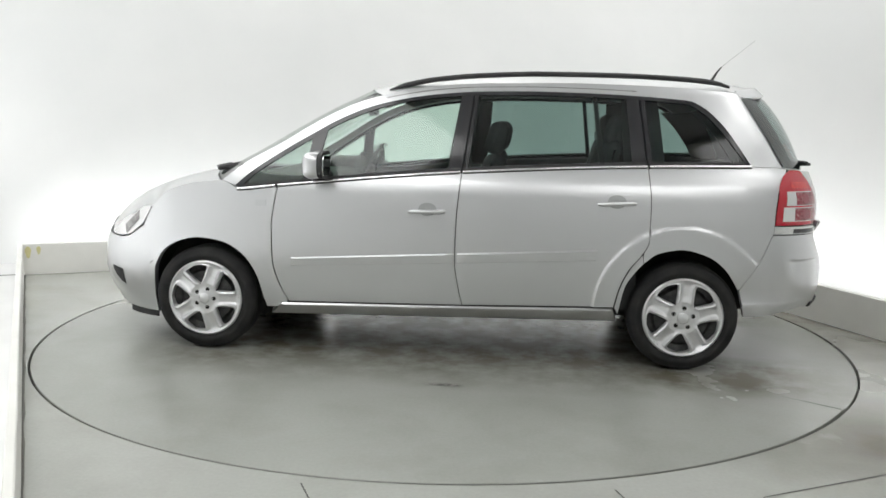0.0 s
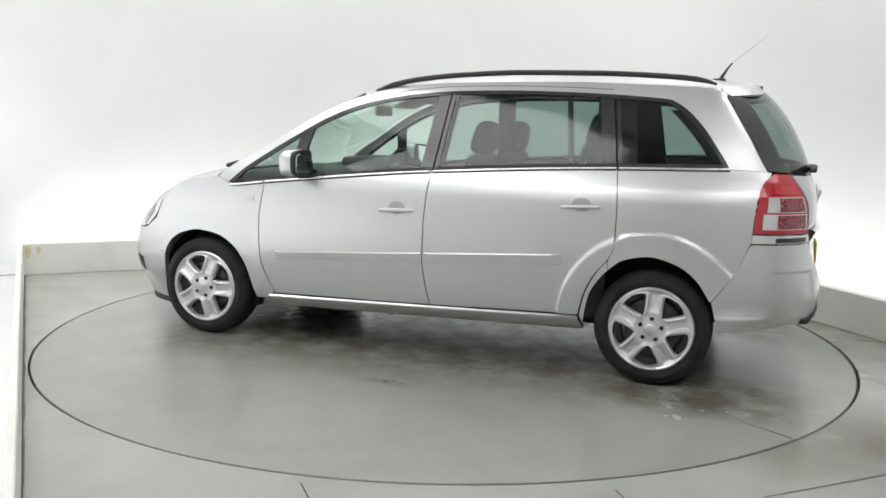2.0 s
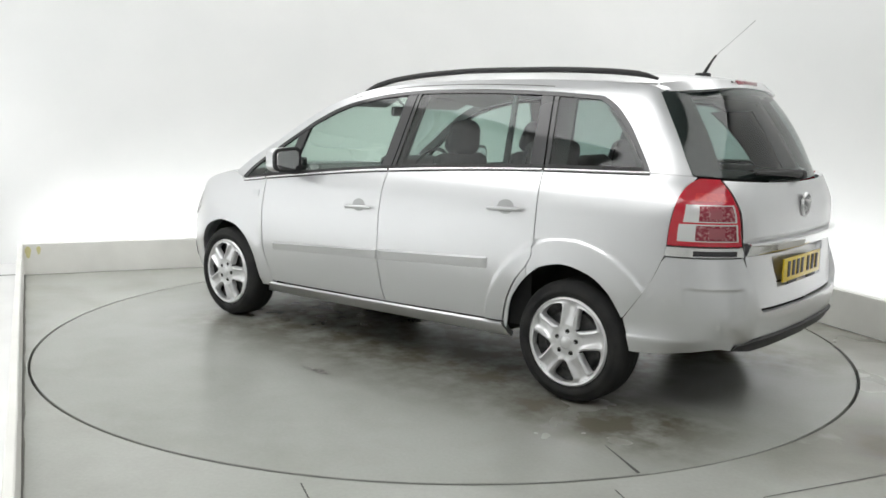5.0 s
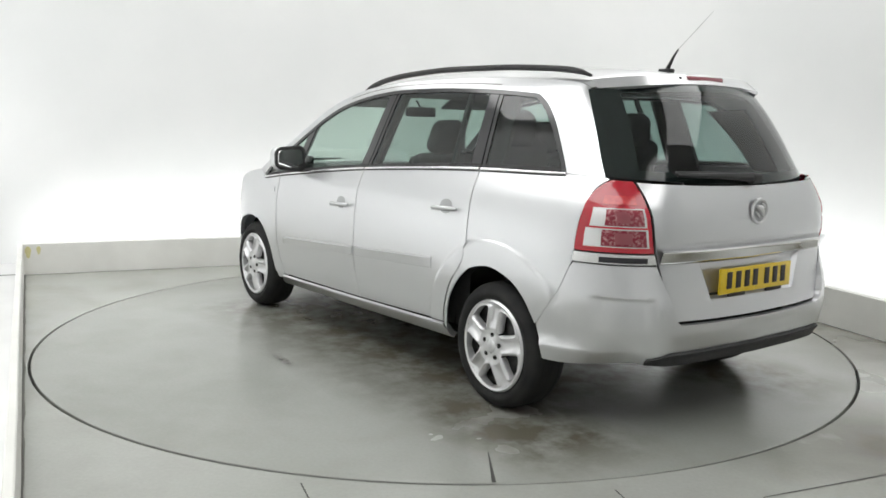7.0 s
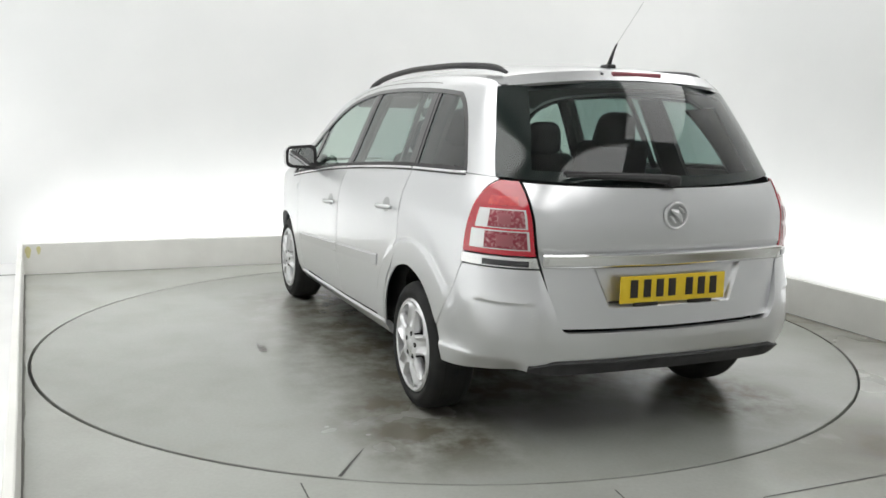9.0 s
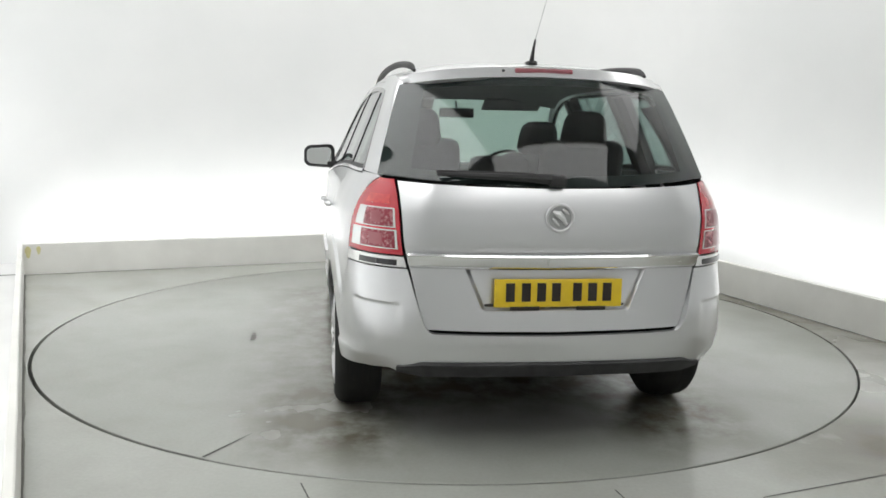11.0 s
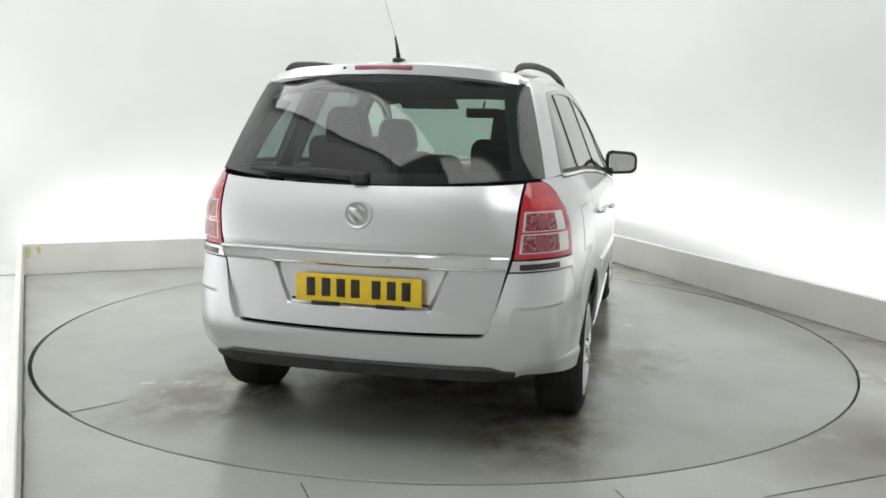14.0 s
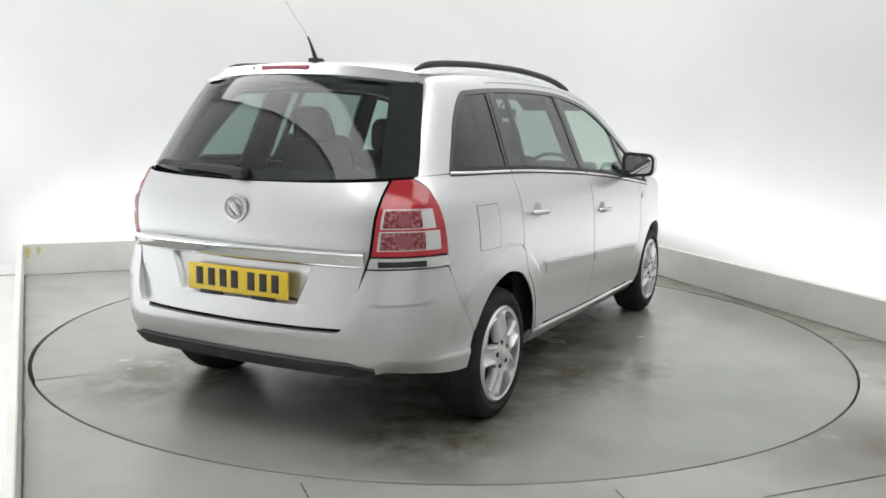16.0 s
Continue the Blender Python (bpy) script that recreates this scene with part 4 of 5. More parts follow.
# roof rails and cover strips
for side in (1, -1):
    ctrl = [(0.30, 0.556, 1.508), (0.20, 0.560, 1.540), (0.02, 0.562, 1.575), (-0.25, 0.560, 1.600), (-0.60, 0.556, 1.613), (-1.00, 0.550, 1.610), (-1.35, 0.540, 1.596), (-1.54, 0.530, 1.578), (-1.62, 0.524, 1.555)]
    pts = along(36, ctrl)
    bm = tube([(x, y * side, z) for x, y, z in pts], [0.008, 0.013] + [0.018] * 33 + [0.014, 0.008], 10, 0.85)
    part("roof_rail", bm, BLACK_MATT, roof, "black roof rail")

# aerial
base = join(rounded_box((0.075, 0.045, 0.022), 0.010, at=(0, 0, 0.006)), tube([(-0.005, 0, 0.012), (-0.04, 0, 0.072), (-0.065, 0, 0.105)], [0.011, 0.006, 0.004], 8))
aerial = part("aerial", base, BLACK_MATT, roof, "black aerial foot with a raked thin whip")
aerial.location = (-1.605, 0.0, 1.594)
part("whip", tube([(-0.065, 0, 0.105), (-0.16, 0, 0.185), (-0.255, 0, 0.265)], 0.0013, 6), GREY_CUP, aerial, "thin grey aerial whip")


# ---------------------------------------------------------------- tail
def tail(y, z, out=0.0):
    s = tail_s(abs(y), z)
    p = skin(s, z, 0.0, 1 if y >= 0 else -1)
    e = 0.01
    dz = raw(s, z + e) - raw(s, z - e)
    nz = Vector((-dz.z, 0, dz.x)).normalized()
    if nz.x > 0:
        nz = -nz
    dxy = Vector((0, 0, 0))
    if abs(y) > 0.02:
        d2 = raw(s - e, z) - raw(s + e, z)
        nn = Vector((-abs(d2.y), abs(d2.x), 0)).normalized()
        dxy = Vector((nn.x, nn.y * (1 if y >= 0 else -1), 0))
        nz = Vector((dxy.x, dxy.y, nz.z * 0.8)).normalized()
    return p + nz * out


def tail_grid(left_edge, right_edge, n, m, out=0.0):
    a, b = along(n, left_edge), along(n, right_edge)
    return [[tail(u[0] + (v[0] - u[0]) * j / m, u[1] + (v[1] - u[1]) * j / m, out) for j in range(m + 1)] for u, v in zip(a, b)]


def mirrored(line):
    return [(-y, z) for y, z in line]


# gate: a ring of sheet round a sunk number plate bay, in columns from edge to edge


def gate_skin(y, z):
    """The gate's outer face with the plate bay pressed in."""
    half = 0.300 + (0.365 - 0.300) * (z - 0.602) / 0.155
    inside = min((half - abs(y)) / 0.022, (z - 0.602) / 0.020, 1.0)
    sink = 0.026 * ease(inside) if z < 0.80 else 0.0
    crease = 0.006 * ease((z - 0.835) / 0.02) * ease((1.2 - z) / 0.3)
    p = tail(y, z, crease - sink)
    # the lower gate runs straight down inside the bumper
    if z < 0.76:
        p.x += (-0.022 * (0.76 - z) / 0.23 - TAIL(z)) * ease((-1.55 - p.x) / 0.3 + 0.5)
    return p


zs = [0.528, 0.555, 0.58, 0.602, 0.607, 0.612, 0.617, 0.622, 0.64, 0.67, 0.70, 0.73, 0.757, 0.785, 0.82, 0.838, 0.848, 0.858, 0.89, 0.93, 0.97, 1.01, 1.05, 1.08, 1.104]
rows = []
for z in zs:
    w = GATE_Y(z)
    half = min(w - 0.05, 0.300 + 0.065 * (z - 0.602) / 0.155)
    ys = [w, w - 0.02] + [half + (w - 0.02 - half) * k for k in (0.75, 0.5, 0.25)] + [half, half - 0.006, half - 0.012, half - 0.018, half - 0.024] + [(half - 0.024) * k for k in (0.8, 0.6, 0.4, 0.2)]
    ys = ys + [0.0] + [-y for y in reversed(ys)]
    sags = [-0.018 * (1 - (y / 0.62) ** 2) * ease((z - 1.0) / 0.1) - 0.012 * (1 - (y / 0.6) ** 2) * ease((0.60 - z) / 0.06) for y in ys]
    rows.append([gate_skin(y, z + sag) for y, sag in zip(ys, sags)])
gate = shell("tailgate", rows, PAINT, car, 0.02, 0.003, "silver tailgate with a sunk number plate bay", 40)

# rear window, wiper, header and brake light
GLASS_EDGE = Curve([(1.117, 0.690), (1.21, 0.668), (1.30, 0.643), (1.40, 0.615), (1.492, 0.585)])


def pane(u, t, out=0.0):
    """The rear window: u from 1 to -1 across, t from 0 to 1 upwards."""
    zlow, zhigh = 1.119 - 0.030 * (1 - u * u), 1.492 + 0.030 * (1 - u * u)
    z = zlow + (zhigh - zlow) * t
    ze = 1.117 + 0.375 * t
    y = GLASS_EDGE(ze)
    edge_x, mid_x = tail(y, ze).x, tail(0.0, 1.089 + (1.522 - 1.089) * t).x
    return Vector((mid_x + (edge_x - mid_x) * abs(u) ** 2.6 - out, y * u, z + out * 0.6))


rear_window = shell("rear_window", [[pane(1.015 * (1 - 2 * j / 28), i / 14, 0.003) for j in range(29)] for i in range(15)], GLASS_REAR, gate, 0.004, 0.002, "dark-tinted rear window")


def border(u0, u1, t0, t1):
    """Black print along an edge of the pane."""
    return [[pane(u0 + (u1 - u0) * j / 16, t0 + (t1 - t0) * i / 6, 0.0015) for j in range(17)] for i in range(7)]


for nm, box4 in (("glass_border", (1.012, -1.012, 0.0, 0.10)), ("glass_border", (1.012, -1.012, 0.93, 0.995)), ("glass_border", (1.012, 0.835, 0.10, 0.93)), ("glass_border", (-0.835, -1.012, 0.10, 0.93))):
    shell(nm, border(*box4), BLACK_MATT, rear_window, 0.0, 0.0, "black printed border of the rear window")
shell("gate_header", [[tail(0.555 * (1 - 2 * j / 16), 1.496 + 0.030 * (1 - (1 - 2 * j / 16) ** 2) + 0.020 * i, (0.004 + 0.004 * i) * (1 - (1 - 2 * j / 16) ** 4)) for j in range(17)] for i in range(3)], PAINT, gate, 0.015, 0.0, "silver lip over the rear window")
part("brake_light", rounded_box((0.030, 0.250, 0.024), 0.007, at=(-1.830, 0, 1.553)), PINK_LENS, gate, "dark red high-level brake light")
part("washer_jet", rounded_box((0.02, 0.014, 0.014), 0.005, at=(-1.828, 0.172, 1.552)), BLACK_MATT, gate, "black washer jet")
wp = [tail(0.02, 1.112, 0.022), tail(0.12, 1.118, 0.030), tail(0.30, 1.124, 0.030), tail(0.475, 1.130, 0.022)]
wiper = part("rear_wiper", join(tube(wp, [0.022, 0.017, 0.012, 0.007], 8), rounded_box((0.05, 0.07, 0.045), 0.014, at=tuple(tail(0.005, 1.108, 0.018)))), BLACK_MATT, gate, "black rear wiper")
part("blade", tube([tail(0.10, 1.134, 0.012), tail(0.30, 1.139, 0.012), tail(0.478, 1.142, 0.010)], 0.008, 6), BLACK_MATT, wiper)

# bright strip across the gate
rows = [[tail(0.583 * (1 - 2 * j / 24), z - 0.004 * (1 - (1 - 2 * j / 24) ** 2), o) for j in range(25)] for z, o in ((0.768, 0.001), (0.771, 0.006), (0.783, 0.013), (0.797, 0.021), (0.811, 0.028), (0.816, 0.031), (0.823, 0.033), (0.829, 0.030), (0.833, 0.004))]
shell("gate_strip", rows, CHROME, gate, 0.004, 0.0, "bright chrome strip across the tailgate", 40)

# badge: ring and plain disc
b0 = tail(0.0, 0.972, 0.006)
bm = lathe([(0.046, 0.003), (0.047, 0.009), (0.051, 0.012), (0.056, 0.011), (0.059, 0.004), (0.059, 0.0)], 40)
badge = part("badge", bm, TRIM_SILVER, gate, "round chrome ring badge with a plain raised emblem")
badge.matrix_basis = pose(b0.x, b0.y, b0.z, 0, 0, 90)
part("backing", lathe([(0.0, 0.004), (0.046, 0.004), (0.048, 0.002)], 32), GREY_CUP, badge, "grey backing inside the ring")
emblem = [tube([(-0.026, 0.008, -0.026), (-0.010, 0.011, -0.004), (0.006, 0.012, 0.014), (0.030, 0.008, 0.024)], [0.006, 0.013, 0.015, 0.006], 8),
          tube([(0.004, 0.008, -0.030), (0.020, 0.010, -0.016), (0.032, 0.008, -0.002)], [0.004, 0.008, 0.004], 8),
          tube([(-0.034, 0.008, 0.014), (-0.022, 0.010, 0.024), (-0.008, 0.008, 0.034)], [0.004, 0.007, 0.004], 8)]
part("emblem", join(*emblem), TRIM_SILVER, badge, "plain raised emblem")

# number plate, its characters as bars
pl = tail(0.0, 0.679, -0.014)
plate = part("number_plate", rounded_box((0.010, 0.520, 0.113), 0.003), PLATE_YELLOW, gate, "yellow rear number plate")
plate.location = (pl.x, -0.005, pl.z)
for k, y in enumerate((0.196, 0.132, 0.070, 0.010, -0.076, -0.138, -0.198)):
    part("character_bar", rounded_box((0.003, 0.036, 0.074), 0.0008, at=(-0.0058, y, 0.004)), PLATE_BLACK, plate, "plain dark bar")
for y in (0.135, -0.135):
    part("holder_bar", rounded_box((0.008, 0.12, 0.016), 0.002, at=(-0.002, y, -0.061)), PLATE_BLACK, plate, "plain dark bar")

# model marks as plain bars
part("model_mark", rounded_box((0.004, 0.11, 0.014), 0.001, at=tuple(tail(-0.46, 0.802, 0.014))), CHROME_SATIN, gate, "plain chrome bar")

# rear bumper: corners and middle in one skin
def bumper_top(y):
    """Upper edge of the bumper across the tail: it follows the gate's lower corners."""
    a = abs(y)
    if a < 0.49:
        return 0.520 - 0.012 * (1 - (a / 0.6) ** 2)
    if a < 0.538:
        return 0.517 + 0.055 * ((a - 0.49) / 0.048) ** 2.5
    return min(0.762, 0.572 + (0.762 - 0.572) * (a - 0.538) / 0.053)


line = sorted(set([-1.674 - 0.02 * i for i in range(0, 31)] + [-2.285 - 0.008 * i for i in range(0, 22)] + [-2.46 - 0.035 * i for i in range(0, 15)]), reverse=True)
half_rows = []
for s in line:
    y = PLAN_Y(s)
    zt = bumper_top(y)
    if s > -1.868:
        zt = 0.466 + (0.764 - 0.466) * (-1.674 - s) / 0.194
    lean = 0.032 * ease((s + 1.95) / 0.25)
    zb = 0.342
    drop = 0.024 * ease((s + 2.25) / 0.25)
    heights = [z - drop * (0.47 - z) / 0.128 for z in (0.342, 0.350, 0.365, 0.385, 0.397, 0.404, 0.412, 0.47)]
    column = [(s - lean * (1 - (z - zb) / max(0.05, zt - zb)), z) for z in heights if z < zt - 0.02]
    while len(column) < 8:
        column.append((s, zt - 0.02 + 0.002 * len(column)))
    for k in range(12):
        marks = (0.50, 0.54, 0.58, 0.602, 0.612, 0.619, 0.625, 0.632, 0.642, 0.66, 0.71, 0.762)
        share = (k + 1) / 12
        z = marks[k] if zt > 0.74 else column[7][1] + (zt - column[7][1]) * share
        column.append((s, min(z, zt) if zt > 0.74 else z))
    half_rows.append(column)


def bump_out(s, z):
    """A ledge below the upper corner, and a pressed line low down ahead of it."""
    ledge = -0.009 * ease((0.632 - z) / 0.010) * ease((-1.93 - s) / 0.08) * ease((s + 2.31) / 0.06) * ease((z - 0.46) / 0.14)
    low = 0.010 * ease((0.402 - z) / 0.018) * ease((s + 2.10) / 0.20)
    tuck = 0.038 * ease((0.43 - z) / 0.14) * ease((-1.80 - s) / 0.2) * ease((s + 2.31) / 0.14)
    return ledge + low - tuck + flare(s, z)


grid_l = [[skin(s, z, bump_out(s, z), 1) for s, z in r] for r in half_rows]
grid_r = [[skin(s, z, bump_out(s, z), -1) for s, z in r] for r in reversed(half_rows)]
bumper = shell("rear_bumper", grid_l + grid_r[1:], PAINT, car, 0.03, 0.0005, "silver rear bumper with a stepped upper corner", 40)
strip_rows = [[tail(0.63 * (1 - 2 * j / 28), 0.352 + (z - 0.352) * (1 - 0.55 * ease((0.63 * abs(1 - 2 * j / 28) - 0.53) / 0.10)), o - 0.006 * ease((0.63 * abs(1 - 2 * j / 28) - 0.52) / 0.10)) for j in range(29)] for z, o in ((0.334, -0.02), (0.338, 0.006), (0.366, 0.008), (0.376, 0.013), (0.392, 0.014), (0.400, 0.002))]
shell("bumper_insert", strip_rows, BLACK_MATT, bumper, 0.02, 0, "black plastic strip along the bumper's lower edge")

# front bumper and grille
FRONT_TOP = Curve([(1.630, 0.478), (1.700, 0.605), (1.738, 0.700), (1.765, 0.690), (1.860, 0.634), (1.990, 0.618), (2.10, 0.622), (2.75, 0.630)])
front_line = sorted(set([1.630 + 0.012 * i for i in range(12)] + [1.78 + (2.75 - 1.78) * i / 26 for i in range(27)]))
half_rows = []
for s in front_line:
    zt = FRONT_TOP(s)
    lean = 0.03 * ease((1.80 - s) / 0.17)
    half_rows.append([(s + lean * (1 - k / 8), 0.185 + (zt - 0.185) * k / 8) for k in range(9)])
gl = [[skin(s, z, 0, 1) for s, z in r] for r in half_rows]
gr = [[skin(s, z, 0, -1) for s, z in r] for r in reversed(half_rows)]
front_bumper = shell("front_bumper", gl + gr[1:], PAINT, car, 0.03, 0.002, "silver front bumper")
for side in (1, -1):
    rows = [[skin(1.90 + w * j / 5, z + 0.012 * j / 5, 0.003, side) for j in range(6)] for z, w in ((0.335, 0.04), (0.365, 0.08), (0.40, 0.11), (0.425, 0.12))]
    shell("fog_light_bay", rows, BLACK_MATT, front_bumper, 0.002, 0, "dark fog light opening")
    rows = [[skin(1.66 + 0.34 * j / 8, z, 0.003, side) for j in range(9)] for z in (0.155, 0.175, 0.19)]
    shell("front_lip", rows, BLACK_MATT, front_bumper, 0.004, 0, "black lower lip")
grille_rows = [[skin(2.10 + 0.65 * j / 10, 0.632 + (0.70 - 0.632) * i / 4 * (1 - 0.3 * j / 10), -0.004, 1) for j in range(11)] for i in range(5)]
shell("grille", [a + [Vector((p.x, -p.y, p.z)) for p in reversed(a)][1:] for a in grille_rows], BLACK_MATT, car, 0.0, 0.0, "dark radiator grille")

# underbody and cabin floor
bm = rounded_box((3.5, 1.08, 0.10), 0.04, at=(0.1, 0, 0.27))
part("underbody", bm, UNDER, car, "dark underbody")
bm = rounded_box((1.76, 1.58, 0.07), 0.02, at=(-0.06, 0, 0.285))
part("cabin_floor", bm, UNDER, car)
bm = rounded_box((0.26, 1.0, 0.12), 0.04, at=(-1.93, 0, 0.40))
part("rear_valance", bm, UNDER, car)
part("silencer", rounded_box((0.26, 0.40, 0.13), 0.06, at=(-1.84, -0.25, 0.325)), UNDER, car)
part("load_floor", rounded_box((0.95, 1.06, 0.04), 0.01, at=(-1.52, 0, 0.64)), BLACK_MATT, car)
part("bulkhead", rounded_box((0.05, 1.5, 0.75), 0.01, at=(1.02, 0, 0.56)), UNDER, car)
rows = [[tail((0.58 - 0.04) * (1 - 2 * j / 8), 0.55 + 0.5 * i / 6, -0.05) for j in range(9)] for i in range(7)]
shell("gate_lining", rows, BLACK_MATT, gate, 0.0, 0.0)


# ---------------------------------------------------------------- wheels
def build_wheel():
    w = new("wheel")
    w.parent = car
    bm = lathe([(0.20, 0.0), (0.214, 0.002), (0.223, -0.004), (0.228, -0.001), (0.236, 0.003), (0.239, 0.006), (0.257, 0.007), (0.260, 0.004), (0.276, -0.002), (0.289, -0.014), (0.296, -0.028), (0.299, -0.048), (0.300, -0.10), (0.299, -0.155), (0.291, -0.185), (0.26, -0.205), (0.20, -0.20)], 72)
    tyre = part("tyre", bm, RUBBER, w, "black road tyre", 50)
    grooves = []
    for a in (-0.05, -0.082, -0.118, -0.15):
        grooves.append(lathe([(0.2992, a - 0.004), (0.3006, a - 0.004), (0.3006, a + 0.004), (0.2992, a + 0.004)], 72))
    part("tread_groove", join(*grooves), UNDER, tyre, smooth=0)
    part("barrel", join(lathe([(0.209, -0.002), (0.200, -0.05), (0.165, -0.062), (0.150, -0.045), (0.10, -0.040), (0.0, -0.040)], 48)), STEEL, w, "dark steel wheel behind the trim")
    # trim: five broad fluted spokes between rounded openings
    half = Curve([(0.050, 36.0), (0.080, 36.0), (0.086, 31.5), (0.100, 26.0), (0.120, 21.5), (0.145, 18.0), (0.170, 16.2), (0.182, 18.5), (0.189, 36.0), (0.206, 36.0)])
    verts, faces = [], []
    rs = [0.030, 0.050, 0.066, 0.080, 0.084, 0.088, 0.092, 0.098, 0.106, 0.117, 0.130, 0.145, 0.160, 0.169, 0.176, 0.181, 0.185, 0.188, 0.190, 0.194, 0.201, 0.208, 0.212]
    m = 14
    for k in range(5):
        mid = 2 * math.pi * (k + 0.28) / 5
        base_i = len(verts)
        for r in rs:
            a = radians(half(r))
            for j in range(m + 1):
                u = -1 + 2 * j / m
                dome = 0.012 - 0.010 * ((r - 0.04) / 0.16) ** 2 if r < 0.19 else 0.003
                ridge = 0.011 * math.exp(-((abs(u) - 0.74) / 0.17) ** 2) * ease((r - 0.06) / 0.05) * ease((0.198 - r) / 0.03)
                flute = -0.017 * math.exp(-(u / 0.62) ** 4) * ease((r - 0.07) / 0.06) * ease((0.200 - r) / 0.03)
                lip = 0.004 * ease((r - 0.192) / 0.008) - 0.012 * ease((r - 0.205) / 0.006)
                hub_dip = -0.007 * ease((r - 0.045) / 0.01) * ease((0.085 - r) / 0.02)
                edge = -0.006 * ease((abs(u) - 0.86) / 0.14) if 0.09 < r < 0.187 else 0.0
                t = mid + a * u
                verts.append((r * math.cos(t), dome + ridge + flute + lip + hub_dip + edge, r * math.sin(t)))
        for i in range(len(rs) - 1):
            for j in range(m):
                q = (base_i + i * (m + 1) + j, base_i + i * (m + 1) + j + 1, base_i + (i + 1) * (m + 1) + j + 1, base_i + (i + 1) * (m + 1) + j)
                faces.append(q)
        # side walls of the openings
        for j in (0, m):
            prev = None
            for i, r in enumerate(rs):
                if 0.081 < r < 0.1905:
                    v0 = base_i + i * (m + 1) + j
                    p = verts[v0]
                    verts.append((p[0], p[1] - 0.03, p[2]))
                    cur = (v0, len(verts) - 1)
                    if prev:
                        faces.append((prev[0], cur[0], cur[1], prev[1]))
                    prev = cur
    bm = bmesh.new()
    vs = [bm.verts.new(v) for v in verts]
    for f in faces:
        bm.faces.new([vs[i] for i in f])
    bmesh.ops.remove_doubles(bm, verts=bm.verts, dist=0.0004)
    bmesh.ops.scale(bm, verts=bm.verts, vec=(1.045, 1.0, 1.045))
    trim = part("wheel_trim", bm, TRIM_SILVER, w, "silver five-spoke wheel trim", 50)
    bm = lathe([(0.0, 0.018), (0.024, 0.017), (0.030, 0.013), (0.032, 0.006)], 32)
    part("hub_cap", bm, TRIM_SILVER, trim, "round centre cap")
    for k in range(5):
        t = 2 * math.pi * (k + 0.28) / 5
        bm = lathe([(0.0, 0.009), (0.009, 0.009), (0.010, 0.011), (0.0115, 0.010), (0.012, 0.0)], 14)
        bmesh.ops.translate(bm, verts=bm.verts, vec=(0.055 * math.cos(t), 0.0, 0.055 * math.sin(t)))
        part("bolt_hole", bm, UNDER, trim, "dark bolt recess")
    return w


wheel = build_wheel()
for k, (x, side, spin) in enumerate(((-1.386, 1, -3), (1.317, 1, -18), (-1.386, -1, 12), (1.317, -1, 40))):
    m = pose(x, side * (0.866 if x > 0 else 0.858), 0.300) @ Matrix.Rotation(0 if side > 0 else math.pi, 4, "Z") @ Matrix.Rotation(radians(spin), 4, "Y")
    if k == 0:
        wheel.matrix_basis = m
    else:
        copy_thing(wheel, m)


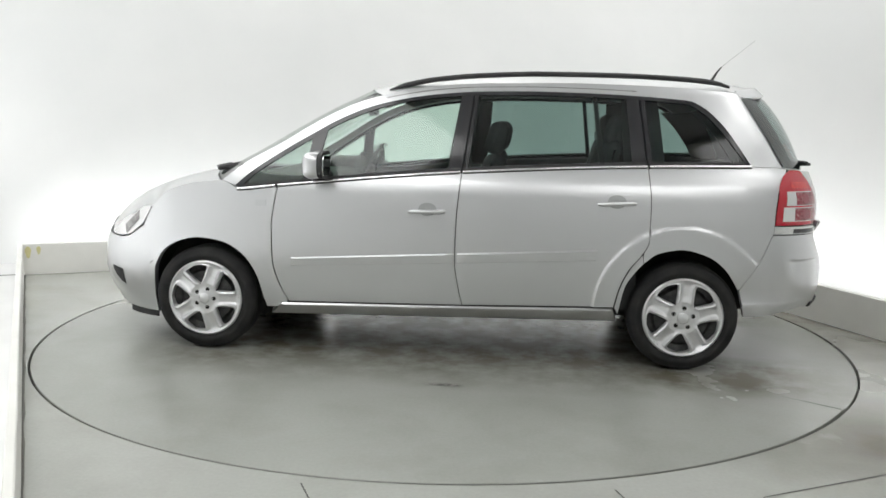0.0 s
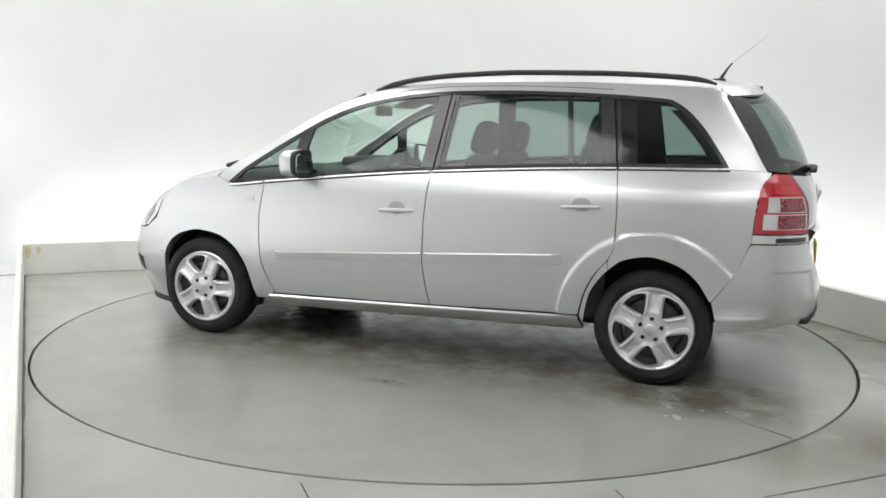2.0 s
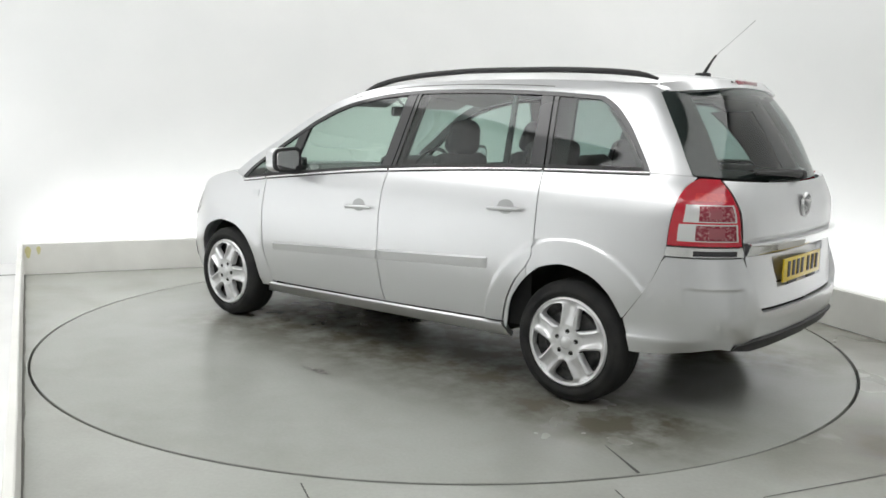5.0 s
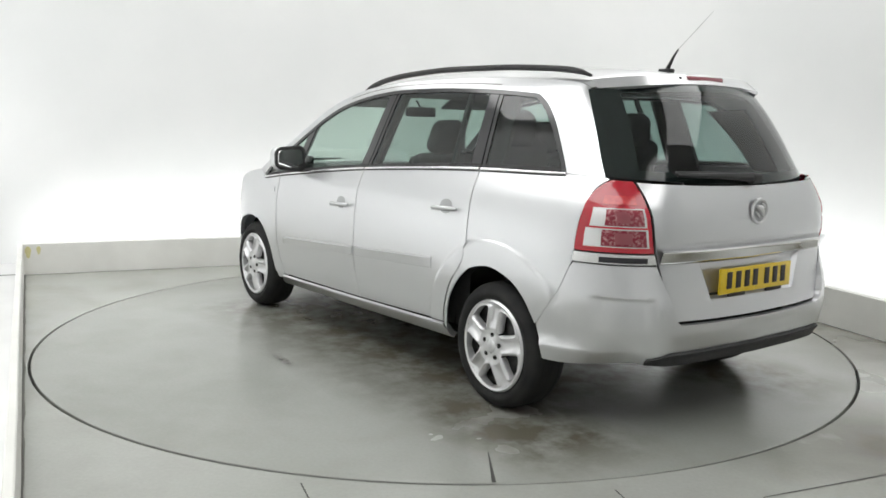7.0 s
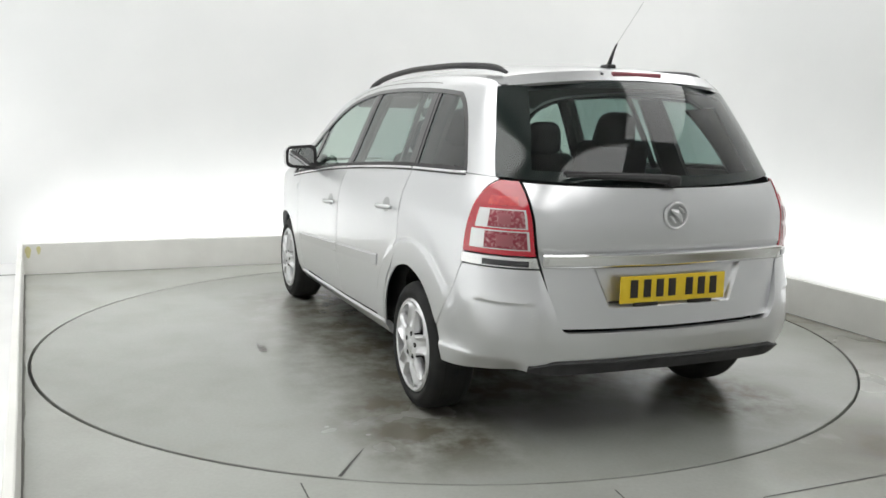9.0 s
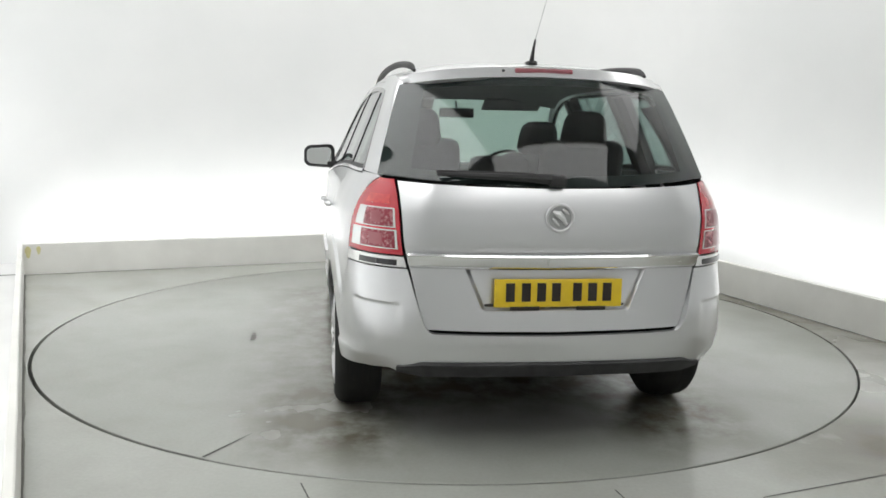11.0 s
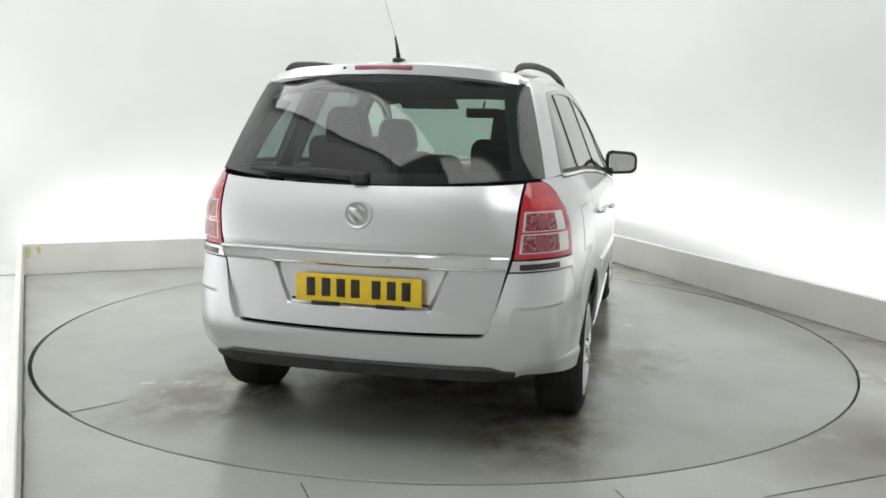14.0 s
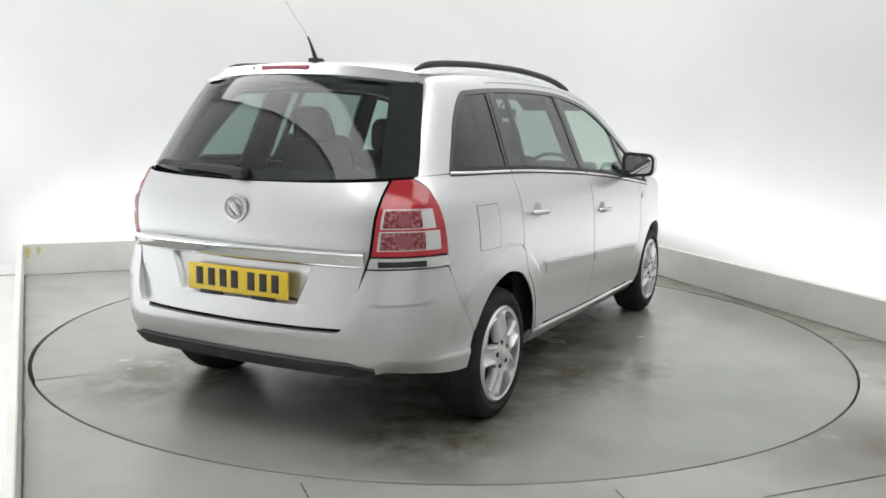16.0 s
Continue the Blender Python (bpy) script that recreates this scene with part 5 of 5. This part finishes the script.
# ---------------------------------------------------------------- cabin
def seat(x, y, width, back_h, lean, cushion_z, headrests):
    q = Matrix.Rotation(radians(-lean), 4, "Y")
    bm = join(rounded_box((0.50, width, 0.16), 0.06, at=(x + 0.22, y, cushion_z)),
              rounded_box((0.13, width, back_h), 0.055, at=(x - 0.10 - math.sin(radians(lean)) * back_h * 0.3, y, cushion_z + back_h * 0.47), turn=q, taper=(0.75, 0.90)))
    ob = part("seat", bm, CLOTH, car, "charcoal cloth seat")
    topx = x - 0.10 - math.sin(radians(lean)) * back_h * 0.85
    topz = cushion_z + back_h * 0.97
    for dy in headrests:
        bm = rounded_box((0.125, 0.265, 0.20), 0.058, at=(topx, y + dy, topz + (0.085 if back_h < 0.62 else 0.045)), turn=q, taper=(0.85, 0.78), segments=5)
        part("headrest", bm, CLOTH, ob, "rounded charcoal headrest")
        for e in (-0.06, 0.06):
            part("headrest_post", tube([(topx, y + dy + e, topz - 0.04), (topx, y + dy + e, topz + 0.05)], 0.006, 6), CHROME, ob)
    return ob


seat(-0.10, 0.37, 0.50, 0.60, 14, 0.58, (0.0,))
seat(-0.10, -0.37, 0.50, 0.60, 14, 0.58, (0.0,))
for y in (0.44, -0.44):
    seat(-0.78, y, 0.50, 0.66, 14, 0.62, (0.0,))
seat(-0.78, 0.0, 0.36, 0.57, 14, 0.62, ())
bm = join(rounded_box((0.58, 1.42, 0.30), 0.09, at=(0.90, 0, 0.87)), rounded_box((0.25, 0.42, 0.10), 0.04, at=(0.78, -0.37, 1.03)), rounded_box((0.35, 0.26, 0.40), 0.05, at=(0.72, 0, 0.62)))
dash = part("dashboard", bm, BLACK_MATT, car, "dark dashboard")
bm = lathe([(0.185, -0.012), (0.198, 0.0), (0.185, 0.012), (0.172, 0.0), (0.185, -0.012)], 32)
wheel_s = join(bm, rounded_box((0.34, 0.02, 0.05), 0.008), rounded_box((0.11, 0.04, 0.12), 0.015))
steer = part("steering_wheel", wheel_s, BLACK_MATT, car, "dark steering wheel")
steer.matrix_basis = pose(0.60, -0.37, 0.97, 0, 0, 90) @ Matrix.Rotation(radians(-25), 4, "X")
inner = part("interior_mirror", join(rounded_box((0.03, 0.24, 0.065), 0.014), tube([(0.0, 0, 0.03), (0.05, 0, 0.075)], 0.008, 6)), BLACK_MATT, car, "dark interior mirror")
inner.location = (0.50, 0, 1.395)
for y in (0.37, -0.37):
    part("sun_visor", rounded_box((0.15, 0.40, 0.02), 0.008, at=(0.44, y, 1.455), turn=Matrix.Rotation(radians(25), 4, "Y")), LINING, car, "folded grey sun visor")


# ---------------------------------------------------------------- what moves: turntable and car turn together
def heading(t):
    return 173.93 - 6.765 * t - 0.0094 * t * t


def motions():
    turns = [(k * 0.5, Matrix.Rotation(radians(heading(k * 0.5)), 4, "Z")) for k in range(33)]
    walk(turntable, turns)
    walk(car, [(t, m @ pose(0, -0.13, 0)) for t, m in turns])


motions()
